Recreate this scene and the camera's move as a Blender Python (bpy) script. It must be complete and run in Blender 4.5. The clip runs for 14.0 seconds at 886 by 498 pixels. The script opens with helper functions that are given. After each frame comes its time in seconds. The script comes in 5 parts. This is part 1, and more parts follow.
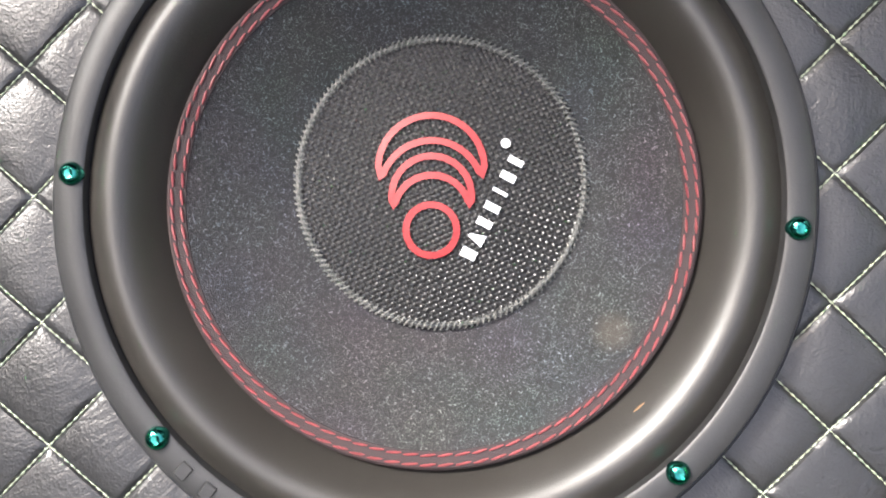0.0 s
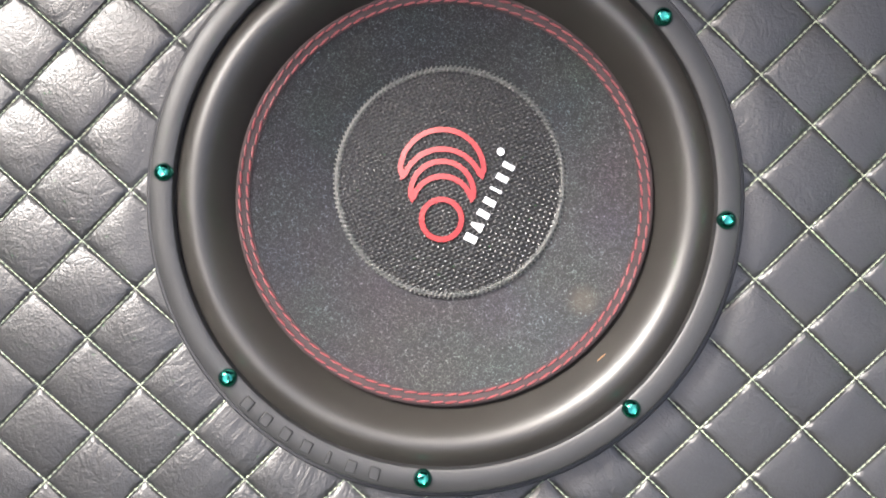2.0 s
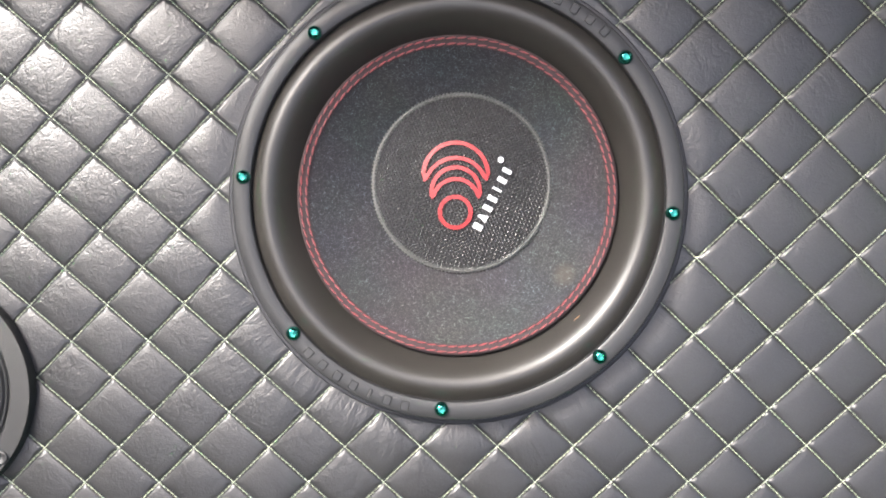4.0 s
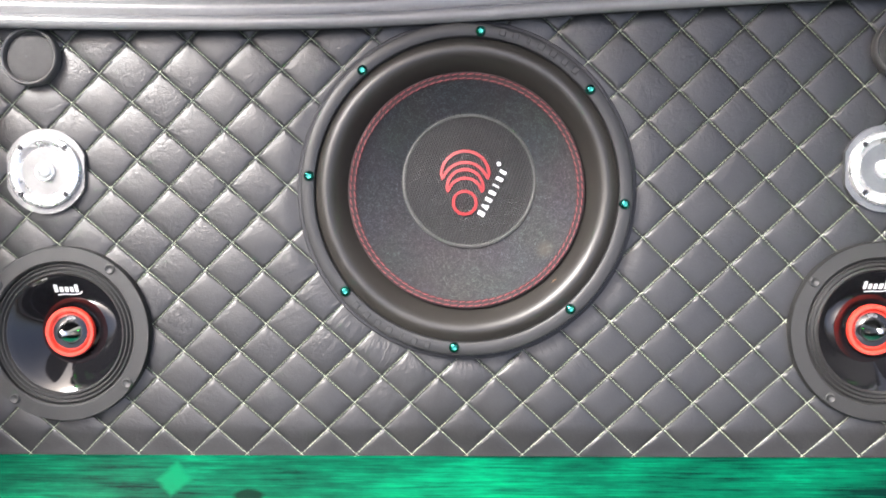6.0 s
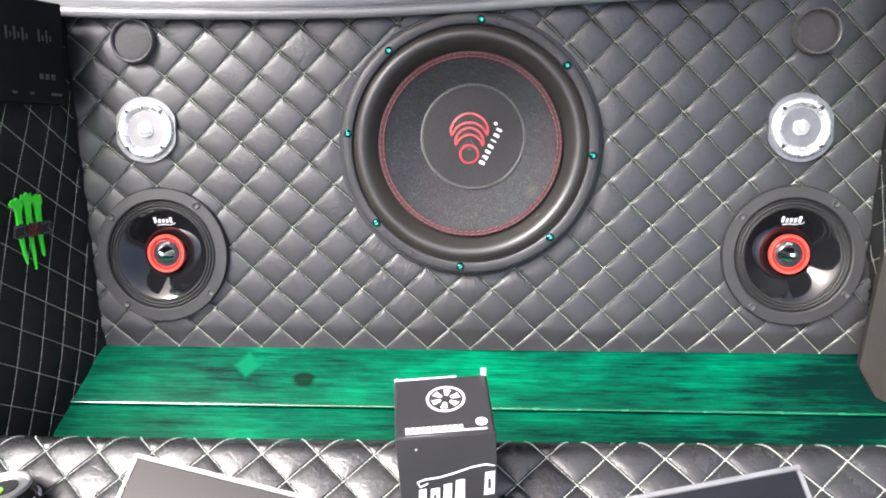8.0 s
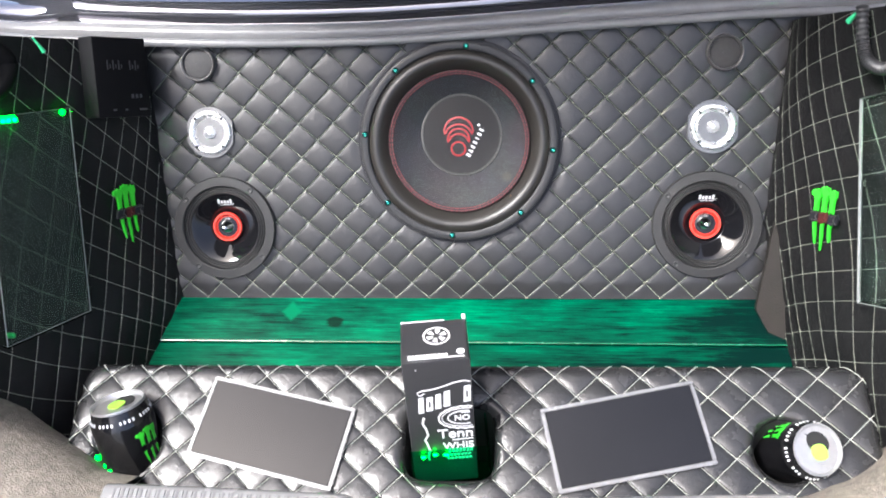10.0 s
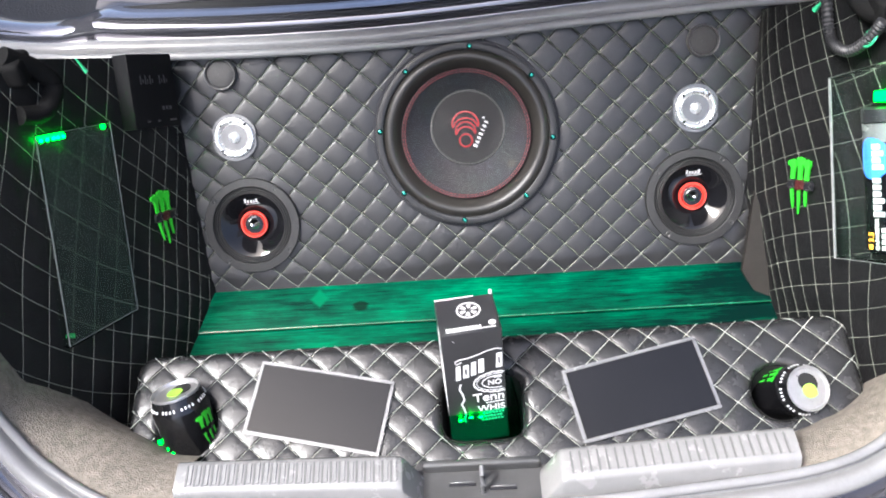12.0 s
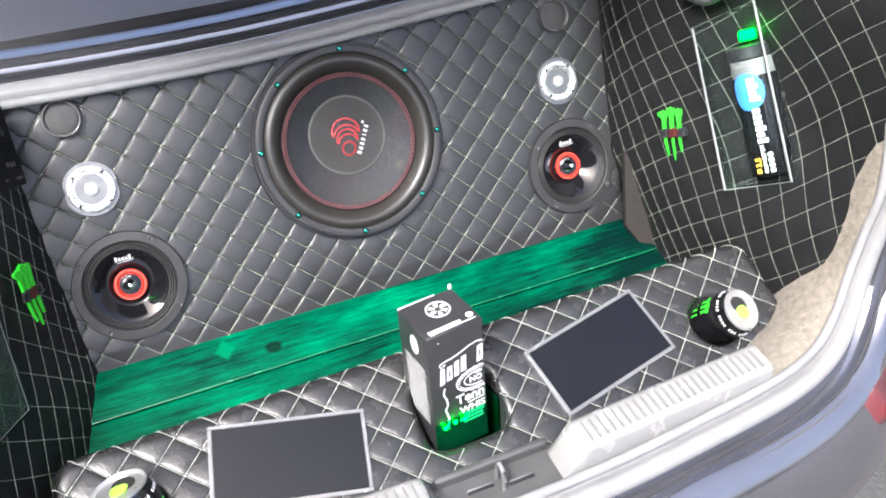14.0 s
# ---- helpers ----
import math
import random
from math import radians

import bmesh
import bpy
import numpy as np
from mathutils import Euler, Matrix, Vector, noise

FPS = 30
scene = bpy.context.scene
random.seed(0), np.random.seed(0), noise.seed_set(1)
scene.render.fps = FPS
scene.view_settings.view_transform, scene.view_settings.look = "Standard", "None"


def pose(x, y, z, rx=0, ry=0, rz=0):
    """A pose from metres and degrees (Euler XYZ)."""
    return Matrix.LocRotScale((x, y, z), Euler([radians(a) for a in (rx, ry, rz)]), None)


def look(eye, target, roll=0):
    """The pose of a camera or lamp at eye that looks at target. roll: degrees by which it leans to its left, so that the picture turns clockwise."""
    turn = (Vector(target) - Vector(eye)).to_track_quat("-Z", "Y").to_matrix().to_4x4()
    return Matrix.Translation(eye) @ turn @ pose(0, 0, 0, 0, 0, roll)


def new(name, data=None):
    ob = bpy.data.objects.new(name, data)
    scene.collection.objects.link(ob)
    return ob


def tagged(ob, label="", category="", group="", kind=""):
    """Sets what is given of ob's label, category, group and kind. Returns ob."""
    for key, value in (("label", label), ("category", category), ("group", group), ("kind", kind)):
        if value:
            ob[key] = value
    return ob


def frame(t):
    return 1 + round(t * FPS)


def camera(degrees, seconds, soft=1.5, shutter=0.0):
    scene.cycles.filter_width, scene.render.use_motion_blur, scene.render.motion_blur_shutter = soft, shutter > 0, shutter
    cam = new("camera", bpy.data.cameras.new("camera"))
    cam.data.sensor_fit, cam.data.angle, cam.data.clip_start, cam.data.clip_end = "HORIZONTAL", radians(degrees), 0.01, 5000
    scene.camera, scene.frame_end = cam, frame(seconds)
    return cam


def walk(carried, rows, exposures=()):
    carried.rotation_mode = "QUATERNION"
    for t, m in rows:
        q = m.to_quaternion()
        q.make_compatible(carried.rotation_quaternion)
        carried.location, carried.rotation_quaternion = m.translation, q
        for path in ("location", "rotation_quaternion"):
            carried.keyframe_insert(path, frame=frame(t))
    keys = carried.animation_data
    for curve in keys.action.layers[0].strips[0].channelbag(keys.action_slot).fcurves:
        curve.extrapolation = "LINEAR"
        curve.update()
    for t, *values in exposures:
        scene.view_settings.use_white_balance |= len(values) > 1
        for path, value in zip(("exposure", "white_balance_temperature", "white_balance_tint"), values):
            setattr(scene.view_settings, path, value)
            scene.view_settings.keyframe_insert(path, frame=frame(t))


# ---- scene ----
# The speaker board leans back; BOARD carries its own axes (x right, y into the car, z up along it) into the world.
BOARD = pose(0, 0, 0.83, -32, 0, 0)
cam = camera(53.0, 14.0, 1.9)
PATH = [
    (0, (0.01, -0.373, -0.019), (-0.024, 1.627, -0.021), -1.0),
    (0.5, (0.011, -0.392, -0.022), (-0.025, 1.608, -0.023), -0.8),
    (1, (0.01, -0.415, -0.026), (-0.031, 1.584, -0.021), -0.7),
    (1.5, (0.009, -0.445, -0.026), (-0.028, 1.554, -0.023), -0.6),
    (2, (0.01, -0.477, -0.03), (-0.034, 1.523, -0.019), -0.4),
    (2.5, (0.013, -0.509, -0.03), (-0.042, 1.49, -0.03), -0.5),
    (3, (0.011, -0.543, -0.029), (-0.047, 1.456, -0.05), -0.4),
    (5.5, (0.006, -0.779, -0.021), (-0.059, 1.218, -0.092), -0.6),
    (6, (0.002, -0.841, -0.029), (-0.055, 1.158, -0.091), -0.2),
    (6.5, (0.02, -0.893, -0.027), (-0.079, 1.103, -0.122), 0.2),
    (7, (0.023, -0.953, -0.036), (-0.084, 1.041, -0.153), 0.0),
    (7.5, (0.035, -1.015, -0.031), (-0.09, 0.975, -0.187), -0.1),
    (8, (0.041, -1.083, -0.013), (-0.095, 0.902, -0.222), -0.2),
    (10.5, (0.108, -1.478, 0.101), (-0.078, 0.479, -0.27), -1.1),
    (11, (0.102, -1.527, 0.116), (-0.076, 0.427, -0.271), -1.4),
    (11.5, (0.097, -1.526, 0.109), (-0.072, 0.429, -0.275), -1.5),
    (12, (0.013, -1.535, 0.099), (-0.072, 0.427, -0.281), -3.9),
    (12.5, (-0.076, -1.506, 0.107), (0.053, 0.449, -0.294), -5.5),
    (13, (-0.176, -1.463, 0.112), (0.144, 0.47, -0.292), -8.0),
    (13.5, (-0.28, -1.447, 0.101), (0.207, 0.453, -0.288), -10.6),
    (14, (-0.351, -1.42, 0.077), (0.263, 0.444, -0.306), -12.4),
]
walk(cam, [(t, BOARD @ look(eye, target, roll)) for t, eye, target, roll in PATH], [(0, 2.42, 6450, 10), (3, 2.45, 6450, 10), (6.5, 2.32, 6300, 11), (8, 2.25, 6200, 11), (11, 2.0, 6050, 10), (12.5, 1.98, 6050, 10), (14, 2.28, 6100, 10)])

# ---- light ----
SUN_EL, SUN_AZ = 53.5, 234.0
world = bpy.data.worlds.new("sky")
scene.world = world
world.use_nodes = True
wn = world.node_tree.nodes
sky = wn.new("ShaderNodeTexSky")
sky.sky_type = "NISHITA"
sky.sun_disc = False
sky.sun_elevation, sky.sun_rotation = radians(SUN_EL), radians(SUN_AZ)
sky.air_density, sky.dust_density, sky.ozone_density = 0.7, 6.5, 0.45
wn["Background"].inputs["Strength"].default_value = 0.15
world.node_tree.links.new(sky.outputs["Color"], wn["Background"].inputs["Color"])
sun_data = bpy.data.lights.new("sun", "SUN")
sun_data.energy, sun_data.angle, sun_data.color = 1.9, radians(13), (1.0, 0.985, 0.96)
sun = new("sun", sun_data)
sun.matrix_world = look((0, 0, 0), (-math.sin(radians(SUN_AZ)) * math.cos(radians(SUN_EL)), -math.cos(radians(SUN_AZ)) * math.cos(radians(SUN_EL)), -math.sin(radians(SUN_EL))))


# ---- materials ----
def tree(name):
    m = bpy.data.materials.new(name)
    m.use_nodes = True
    return m, m.node_tree, m.node_tree.nodes["Principled BSDF"]


def node(nt, kind, **sets):
    n = nt.nodes.new(kind)
    for key, value in sets.items():
        n.inputs[key.replace("_", " ")].default_value = value
    return n


def surface(name, dark, light, rough=0.5, metal=0.0, grain=40.0, fine=600.0, bump=0.1, depth=0.002, coat=0.0, stretch=(1, 1, 1), spread=0.08, cells=False, ior=1.5):
    """A plain surface: colour varies at two scales, with fine relief and uneven gloss."""
    m, nt, b = tree(name)
    link = nt.links.new
    co = nt.nodes.new("ShaderNodeTexCoord")
    mp = nt.nodes.new("ShaderNodeMapping")
    mp.inputs["Scale"].default_value = stretch
    link(co.outputs["Object"], mp.inputs["Vector"])
    n1 = node(nt, "ShaderNodeTexNoise", Scale=grain, Detail=6.0, Roughness=0.6)
    n2 = node(nt, "ShaderNodeTexVoronoi", Scale=fine) if cells else node(nt, "ShaderNodeTexNoise", Scale=fine, Detail=3.0)
    link(mp.outputs["Vector"], n1.inputs["Vector"])
    link(mp.outputs["Vector"], n2.inputs["Vector"])
    f2 = n2.outputs["Distance"] if cells else n2.outputs["Fac"]
    add = nt.nodes.new("ShaderNodeMath")
    add.operation = "MULTIPLY_ADD"
    add.inputs[1].default_value = 0.35
    link(f2, add.inputs[0])
    link(n1.outputs["Fac"], add.inputs[2])
    ramp = nt.nodes.new("ShaderNodeValToRGB")
    ramp.color_ramp.elements[0].position, ramp.color_ramp.elements[1].position = 0.35, 0.95
    ramp.color_ramp.elements[0].color, ramp.color_ramp.elements[1].color = (*dark, 1), (*light, 1)
    link(add.outputs[0], ramp.inputs["Fac"])
    link(ramp.outputs["Color"], b.inputs["Base Color"])
    rr = node(nt, "ShaderNodeMapRange")
    rr.inputs["To Min"].default_value, rr.inputs["To Max"].default_value = max(0.02, rough - spread), min(1, rough + spread)
    link(n1.outputs["Fac"], rr.inputs["Value"])
    link(rr.outputs["Result"], b.inputs["Roughness"])
    b.inputs["Metallic"].default_value, b.inputs["IOR"].default_value = metal, ior
    b.inputs["Coat Weight"].default_value, b.inputs["Coat Roughness"].default_value = coat, 0.04
    bp = node(nt, "ShaderNodeBump", Strength=bump, Distance=depth)
    link(f2, bp.inputs["Height"])
    link(bp.outputs["Normal"], b.inputs["Normal"])
    return m


def leather_material(name, dark, light, rough, creased=0.28):
    """Black upholstery vinyl: pebble grain and slack creases."""
    m = surface(name, dark, light, rough, grain=22, fine=780, bump=0.12, depth=0.0011, cells=True, spread=0.09)
    nt = m.node_tree
    first = next(n for n in nt.nodes if n.type == "BUMP")
    mp = next(n for n in nt.nodes if n.type == "MAPPING")
    crease = node(nt, "ShaderNodeTexNoise", Scale=55.0, Detail=5.0, Roughness=0.65, Distortion=1.2)
    nt.links.new(mp.outputs["Vector"], crease.inputs["Vector"])
    second = node(nt, "ShaderNodeBump", Strength=creased, Distance=0.003)
    nt.links.new(crease.outputs["Fac"], second.inputs["Height"])
    nt.links.new(first.outputs["Normal"], second.inputs["Normal"])
    # sharp short folds, broken up over the surface
    wave = node(nt, "ShaderNodeTexNoise", Scale=60.0, Detail=3.0, Roughness=0.55, Distortion=0.6)
    where = node(nt, "ShaderNodeTexNoise", Scale=19.0, Detail=2.0)
    for n in (wave, where):
        nt.links.new(mp.outputs["Vector"], n.inputs["Vector"])
    level = nt.nodes.new("ShaderNodeMath")
    level.operation = "SUBTRACT"
    level.inputs[1].default_value = 0.5
    nt.links.new(wave.outputs["Fac"], level.inputs[0])
    line = nt.nodes.new("ShaderNodeMath")
    line.operation = "ABSOLUTE"
    nt.links.new(level.outputs[0], line.inputs[0])
    narrow = node(nt, "ShaderNodeMapRange")
    narrow.inputs["From Min"].default_value, narrow.inputs["From Max"].default_value = 0.0, 0.055
    nt.links.new(line.outputs[0], narrow.inputs["Value"])
    some = node(nt, "ShaderNodeMapRange")
    some.inputs["From Min"].default_value, some.inputs["From Max"].default_value = 0.42, 0.62
    nt.links.new(where.outputs["Fac"], some.inputs["Value"])
    away = nt.nodes.new("ShaderNodeMath")
    away.operation = "SUBTRACT"
    away.inputs[0].default_value = 1.0
    nt.links.new(narrow.outputs["Result"], away.inputs[1])
    folds = nt.nodes.new("ShaderNodeMath")
    folds.operation = "MULTIPLY"
    nt.links.new(away.outputs[0], folds.inputs[0])
    nt.links.new(some.outputs["Result"], folds.inputs[1])
    third = node(nt, "ShaderNodeBump", Strength=creased * 0.55, Distance=0.0016)
    third.invert = True
    nt.links.new(folds.outputs[0], third.inputs["Height"])
    nt.links.new(second.outputs["Normal"], third.inputs["Normal"])
    nt.links.new(third.outputs["Normal"], nt.nodes["Principled BSDF"].inputs["Normal"])
    return m


def pulled_creases(m):
    """Short folds that run out from the big speaker's rim, where the cover is stretched over the cut-out."""
    nt = m.node_tree
    link = nt.links.new
    co = nt.nodes.new("ShaderNodeTexCoord")
    sep = nt.nodes.new("ShaderNodeSeparateXYZ")
    link(co.outputs["Object"], sep.inputs[0])
    turn = nt.nodes.new("ShaderNodeMath")
    turn.operation = "ARCTAN2"
    link(sep.outputs["X"], turn.inputs[0])
    link(sep.outputs["Z"], turn.inputs[1])
    away = nt.nodes.new("ShaderNodeVectorMath")
    away.operation = "LENGTH"
    link(co.outputs["Object"], away.inputs[0])
    polar = nt.nodes.new("ShaderNodeCombineXYZ")
    for k, (out, size) in enumerate(((turn.outputs[0], 30.0), (away.outputs["Value"], 35.0))):
        grow = nt.nodes.new("ShaderNodeMath")
        grow.operation = "MULTIPLY"
        grow.inputs[1].default_value = size
        link(out, grow.inputs[0])
        link(grow.outputs[0], polar.inputs[k])
    fold = node(nt, "ShaderNodeTexNoise", Scale=1.0, Detail=3.0, Roughness=0.55, Distortion=0.6)
    link(polar.outputs[0], fold.inputs["Vector"])
    mask = nt.nodes.new("ShaderNodeMapRange")
    mask.inputs["From Min"].default_value, mask.inputs["From Max"].default_value = 0.165, 0.245
    mask.inputs["To Min"].default_value, mask.inputs["To Max"].default_value = 1.0, 0.0
    link(away.outputs["Value"], mask.inputs["Value"])
    times = nt.nodes.new("ShaderNodeMath")
    times.operation = "MULTIPLY"
    link(fold.outputs["Fac"], times.inputs[0])
    low = nt.nodes.new("ShaderNodeMapRange")
    low.inputs["From Min"].default_value, low.inputs["From Max"].default_value = -0.14, -0.02
    low.inputs["To Min"].default_value, low.inputs["To Max"].default_value = 1.0, 0.15
    link(sep.outputs["Z"], low.inputs["Value"])
    both = nt.nodes.new("ShaderNodeMath")
    both.operation = "MULTIPLY"
    link(mask.outputs["Result"], both.inputs[0])
    link(low.outputs["Result"], both.inputs[1])
    link(both.outputs[0], times.inputs[1])
    bsdf = nt.nodes["Principled BSDF"]
    before = bsdf.inputs["Normal"].links[0].from_socket
    third = node(nt, "ShaderNodeBump", Strength=0.17, Distance=0.006)
    link(times.outputs[0], third.inputs["Height"])
    link(before, third.inputs["Normal"])
    link(third.outputs["Normal"], bsdf.inputs["Normal"])


def glow(name, colour, strength):
    m, nt, b = tree(name)
    b.inputs["Base Color"].default_value = (*colour, 1)
    b.inputs["Emission Color"].default_value = (*colour, 1)
    b.inputs["Emission Strength"].default_value = strength
    return m


def clear_plastic(name, tint=(0.9, 0.97, 0.93), rough=0.06):
    m, nt, b = tree(name)
    b.inputs["Base Color"].default_value = (*tint, 1)
    b.inputs["Transmission Weight"].default_value = 1.0
    b.inputs["Roughness"].default_value, b.inputs["IOR"].default_value = rough, 1.12
    return m


def stained_wood(name):
    """Pine boards under a green stain, with dark bands along the grain, one knot and one pale mark."""
    m, nt, b = tree(name)
    link = nt.links.new
    co = nt.nodes.new("ShaderNodeTexCoord")
    mp = nt.nodes.new("ShaderNodeMapping")
    mp.inputs["Scale"].default_value = (1.6, 26, 26)
    link(co.outputs["Object"], mp.inputs["Vector"])
    grain = node(nt, "ShaderNodeTexNoise", Scale=6.0, Detail=9.0, Roughness=0.7, Distortion=0.35)
    link(mp.outputs["Vector"], grain.inputs["Vector"])
    broad = node(nt, "ShaderNodeTexNoise", Scale=5.0, Detail=7.0, Roughness=0.62)
    mp2 = nt.nodes.new("ShaderNodeMapping")
    mp2.inputs["Scale"].default_value = (0.9, 3.0, 3.0)
    link(co.outputs["Object"], mp2.inputs["Vector"])
    link(mp2.outputs["Vector"], broad.inputs["Vector"])
    mix = nt.nodes.new("ShaderNodeMath")
    mix.operation = "MULTIPLY_ADD"
    mix.inputs[1].default_value = 0.75
    link(broad.outputs["Fac"], mix.inputs[0])
    half = nt.nodes.new("ShaderNodeMath")
    half.operation = "MULTIPLY"
    half.inputs[1].default_value = 0.40
    link(grain.outputs["Fac"], half.inputs[0])
    fibre = node(nt, "ShaderNodeTexNoise", Scale=1.0, Detail=4.0, Roughness=0.65, Distortion=0.15)
    mp3 = nt.nodes.new("ShaderNodeMapping")
    mp3.inputs["Scale"].default_value = (14, 520, 520)
    link(co.outputs["Object"], mp3.inputs["Vector"])
    link(mp3.outputs["Vector"], fibre.inputs["Vector"])
    thin = nt.nodes.new("ShaderNodeMath")
    thin.operation = "MULTIPLY_ADD"
    thin.inputs[1].default_value = 0.30
    link(fibre.outputs["Fac"], thin.inputs[0])
    link(half.outputs[0], thin.inputs[2])
    link(thin.outputs[0], mix.inputs[2])
    ramp = nt.nodes.new("ShaderNodeValToRGB")
    cr = ramp.color_ramp
    cr.elements[0].position, cr.elements[0].color = 0.57, (0.0003, 0.010, 0.008, 1)
    cr.elements[1].position, cr.elements[1].color = 0.93, (0.0003, 0.205, 0.085, 1)
    e = cr.elements.new(0.745)
    e.color = (0.0003, 0.074, 0.036, 1)
    # the colour goes darker towards the right end
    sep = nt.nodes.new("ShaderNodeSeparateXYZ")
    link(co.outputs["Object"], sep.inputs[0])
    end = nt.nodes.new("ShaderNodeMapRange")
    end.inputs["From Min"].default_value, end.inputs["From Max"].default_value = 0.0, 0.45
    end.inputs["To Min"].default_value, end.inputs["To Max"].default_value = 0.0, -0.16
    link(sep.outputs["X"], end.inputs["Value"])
    darkened = nt.nodes.new("ShaderNodeMath")
    link(mix.outputs[0], darkened.inputs[0])
    link(end.outputs["Result"], darkened.inputs[1])
    link(darkened.outputs[0], ramp.inputs["Fac"])
    colour = ramp.outputs["Color"]
    for x, y, rx, ry, tint in ((-0.204, -0.04, 0.014, 0.009, (0.001, 0.006, 0.004, 1)), (-0.277, -0.022, 0.017, 0.016, (0.001, 0.12, 0.05, 1))):
        spot = nt.nodes.new("ShaderNodeMapping")
        spot.inputs["Location"].default_value = (-x / rx, -y / ry, 0)
        spot.inputs["Scale"].default_value = (1 / rx, 1 / ry, 0)
        link(co.outputs["Object"], spot.inputs["Vector"])
        length = nt.nodes.new("ShaderNodeVectorMath")
        length.operation = "LENGTH"
        if tint[1] > 0.05:
            fold = nt.nodes.new("ShaderNodeVectorMath")
            fold.operation = "ABSOLUTE"
            link(spot.outputs["Vector"], fold.inputs[0])
            length.operation = "DOT_PRODUCT"
            length.inputs[1].default_value = (1, 1, 0)
            link(fold.outputs["Vector"], length.inputs[0])
        else:
            link(spot.outputs["Vector"], length.inputs[0])
        wob = nt.nodes.new("ShaderNodeMath")
        wob.operation = "MULTIPLY_ADD"
        wob.inputs[1].default_value = 1.1
        link(grain.outputs["Fac"], wob.inputs[0])
        link(length.outputs["Value"], wob.inputs[2])
        near = nt.nodes.new("ShaderNodeMapRange")
        near.inputs["From Min"].default_value, near.inputs["From Max"].default_value = 1.35, 1.75
        near.inputs["To Min"].default_value, near.inputs["To Max"].default_value = 0.85, 0.0
        link(wob.outputs[0], near.inputs["Value"])
        over = nt.nodes.new("ShaderNodeMix")
        over.data_type = "RGBA"
        over.inputs[7].default_value = tint
        link(near.outputs["Result"], over.inputs[0])
        link(colour, over.inputs[6])
        colour = over.outputs[2]
    link(colour, b.inputs["Base Color"])
    b.inputs["Roughness"].default_value = 0.5
    b.inputs["Specular IOR Level"].default_value = 0.03
    b.inputs["Coat Weight"].default_value, b.inputs["Coat Roughness"].default_value = 0.03, 0.16
    bp = node(nt, "ShaderNodeBump", Strength=0.25, Distance=0.001)
    link(grain.outputs["Fac"], bp.inputs["Height"])
    link(bp.outputs["Normal"], b.inputs["Normal"])
    return m


def felt(name):
    """Matted black fibre cone with pale flecks."""
    m, nt, b = tree(name)
    link = nt.links.new
    co = nt.nodes.new("ShaderNodeTexCoord")
    a = node(nt, "ShaderNodeTexNoise", Scale=380.0, Detail=4.0, Roughness=0.6, Distortion=4.0)
    c = node(nt, "ShaderNodeTexNoise", Scale=18.0, Detail=4.0)
    for n in (a, c):
        link(co.outputs["Object"], n.inputs["Vector"])
    ramp = nt.nodes.new("ShaderNodeValToRGB")
    cr = ramp.color_ramp
    cr.elements[0].position, cr.elements[0].color = 0.42, (0.010, 0.010, 0.011, 1)
    cr.elements[1].position, cr.elements[1].color = 0.66, (0.20, 0.21, 0.23, 1)
    e = cr.elements.new(0.56)
    e.color = (0.018, 0.019, 0.021, 1)
    link(a.outputs["Fac"], ramp.inputs["Fac"])
    dim = nt.nodes.new("ShaderNodeMix")
    dim.data_type, dim.blend_type = "RGBA", "MULTIPLY"
    dim.inputs[0].default_value = 0.6
    link(ramp.outputs["Color"], dim.inputs[6])
    link(c.outputs["Color"], dim.inputs[7])
    # a faint brown stain low on the cone
    spot = nt.nodes.new("ShaderNodeVectorMath")
    spot.operation = "DISTANCE"
    spot.inputs[1].default_value = (0.0745, 0.003, -0.0555)
    link(co.outputs["Object"], spot.inputs[0])
    near = nt.nodes.new("ShaderNodeMapRange")
    near.inputs["From Min"].default_value, near.inputs["From Max"].default_value = 0.004, 0.0105
    near.inputs["To Min"].default_value, near.inputs["To Max"].default_value = 0.4, 0.0
    link(spot.outputs["Value"], near.inputs["Value"])
    brown = nt.nodes.new("ShaderNodeMix")
    brown.data_type = "RGBA"
    brown.inputs[7].default_value = (0.075, 0.060, 0.045, 1)
    link(near.outputs["Result"], brown.inputs[0])
    link(dim.outputs[2], brown.inputs[6])
    link(brown.outputs[2], b.inputs["Base Color"])
    b.inputs["Roughness"].default_value = 0.62
    bp = node(nt, "ShaderNodeBump", Strength=0.7, Distance=0.0012)
    link(a.outputs["Fac"], bp.inputs["Height"])
    link(bp.outputs["Normal"], b.inputs["Normal"])
    return m


LEATHER_PAD = leather_material("glossy black quilted vinyl", (0.012, 0.012, 0.0125), (0.022, 0.022, 0.0225), 0.26, 0.19)
LEATHER_BOARD = leather_material("black quilted board vinyl", (0.014, 0.014, 0.0145), (0.024, 0.024, 0.0245), 0.37, 0.185)
LEATHER_BOARD.node_tree.nodes["Principled BSDF"].inputs["IOR"].default_value = 1.5
pulled_creases(LEATHER_BOARD)
VARNISH = surface("glossy green varnish", (0.0005, 0.07, 0.03), (0.001, 0.12, 0.055), 0.26, grain=40, fine=300, coat=0.4)
LEATHER_WALL = leather_material("black wall vinyl", (0.006, 0.006, 0.0065), (0.011, 0.011, 0.0115), 0.45)
LEATHER_WALL.node_tree.nodes["Principled BSDF"].inputs["IOR"].default_value = 1.27
THREAD = surface("pale green thread", (0.22, 0.25, 0.18), (0.34, 0.38, 0.28), 0.6, grain=300, fine=2500)
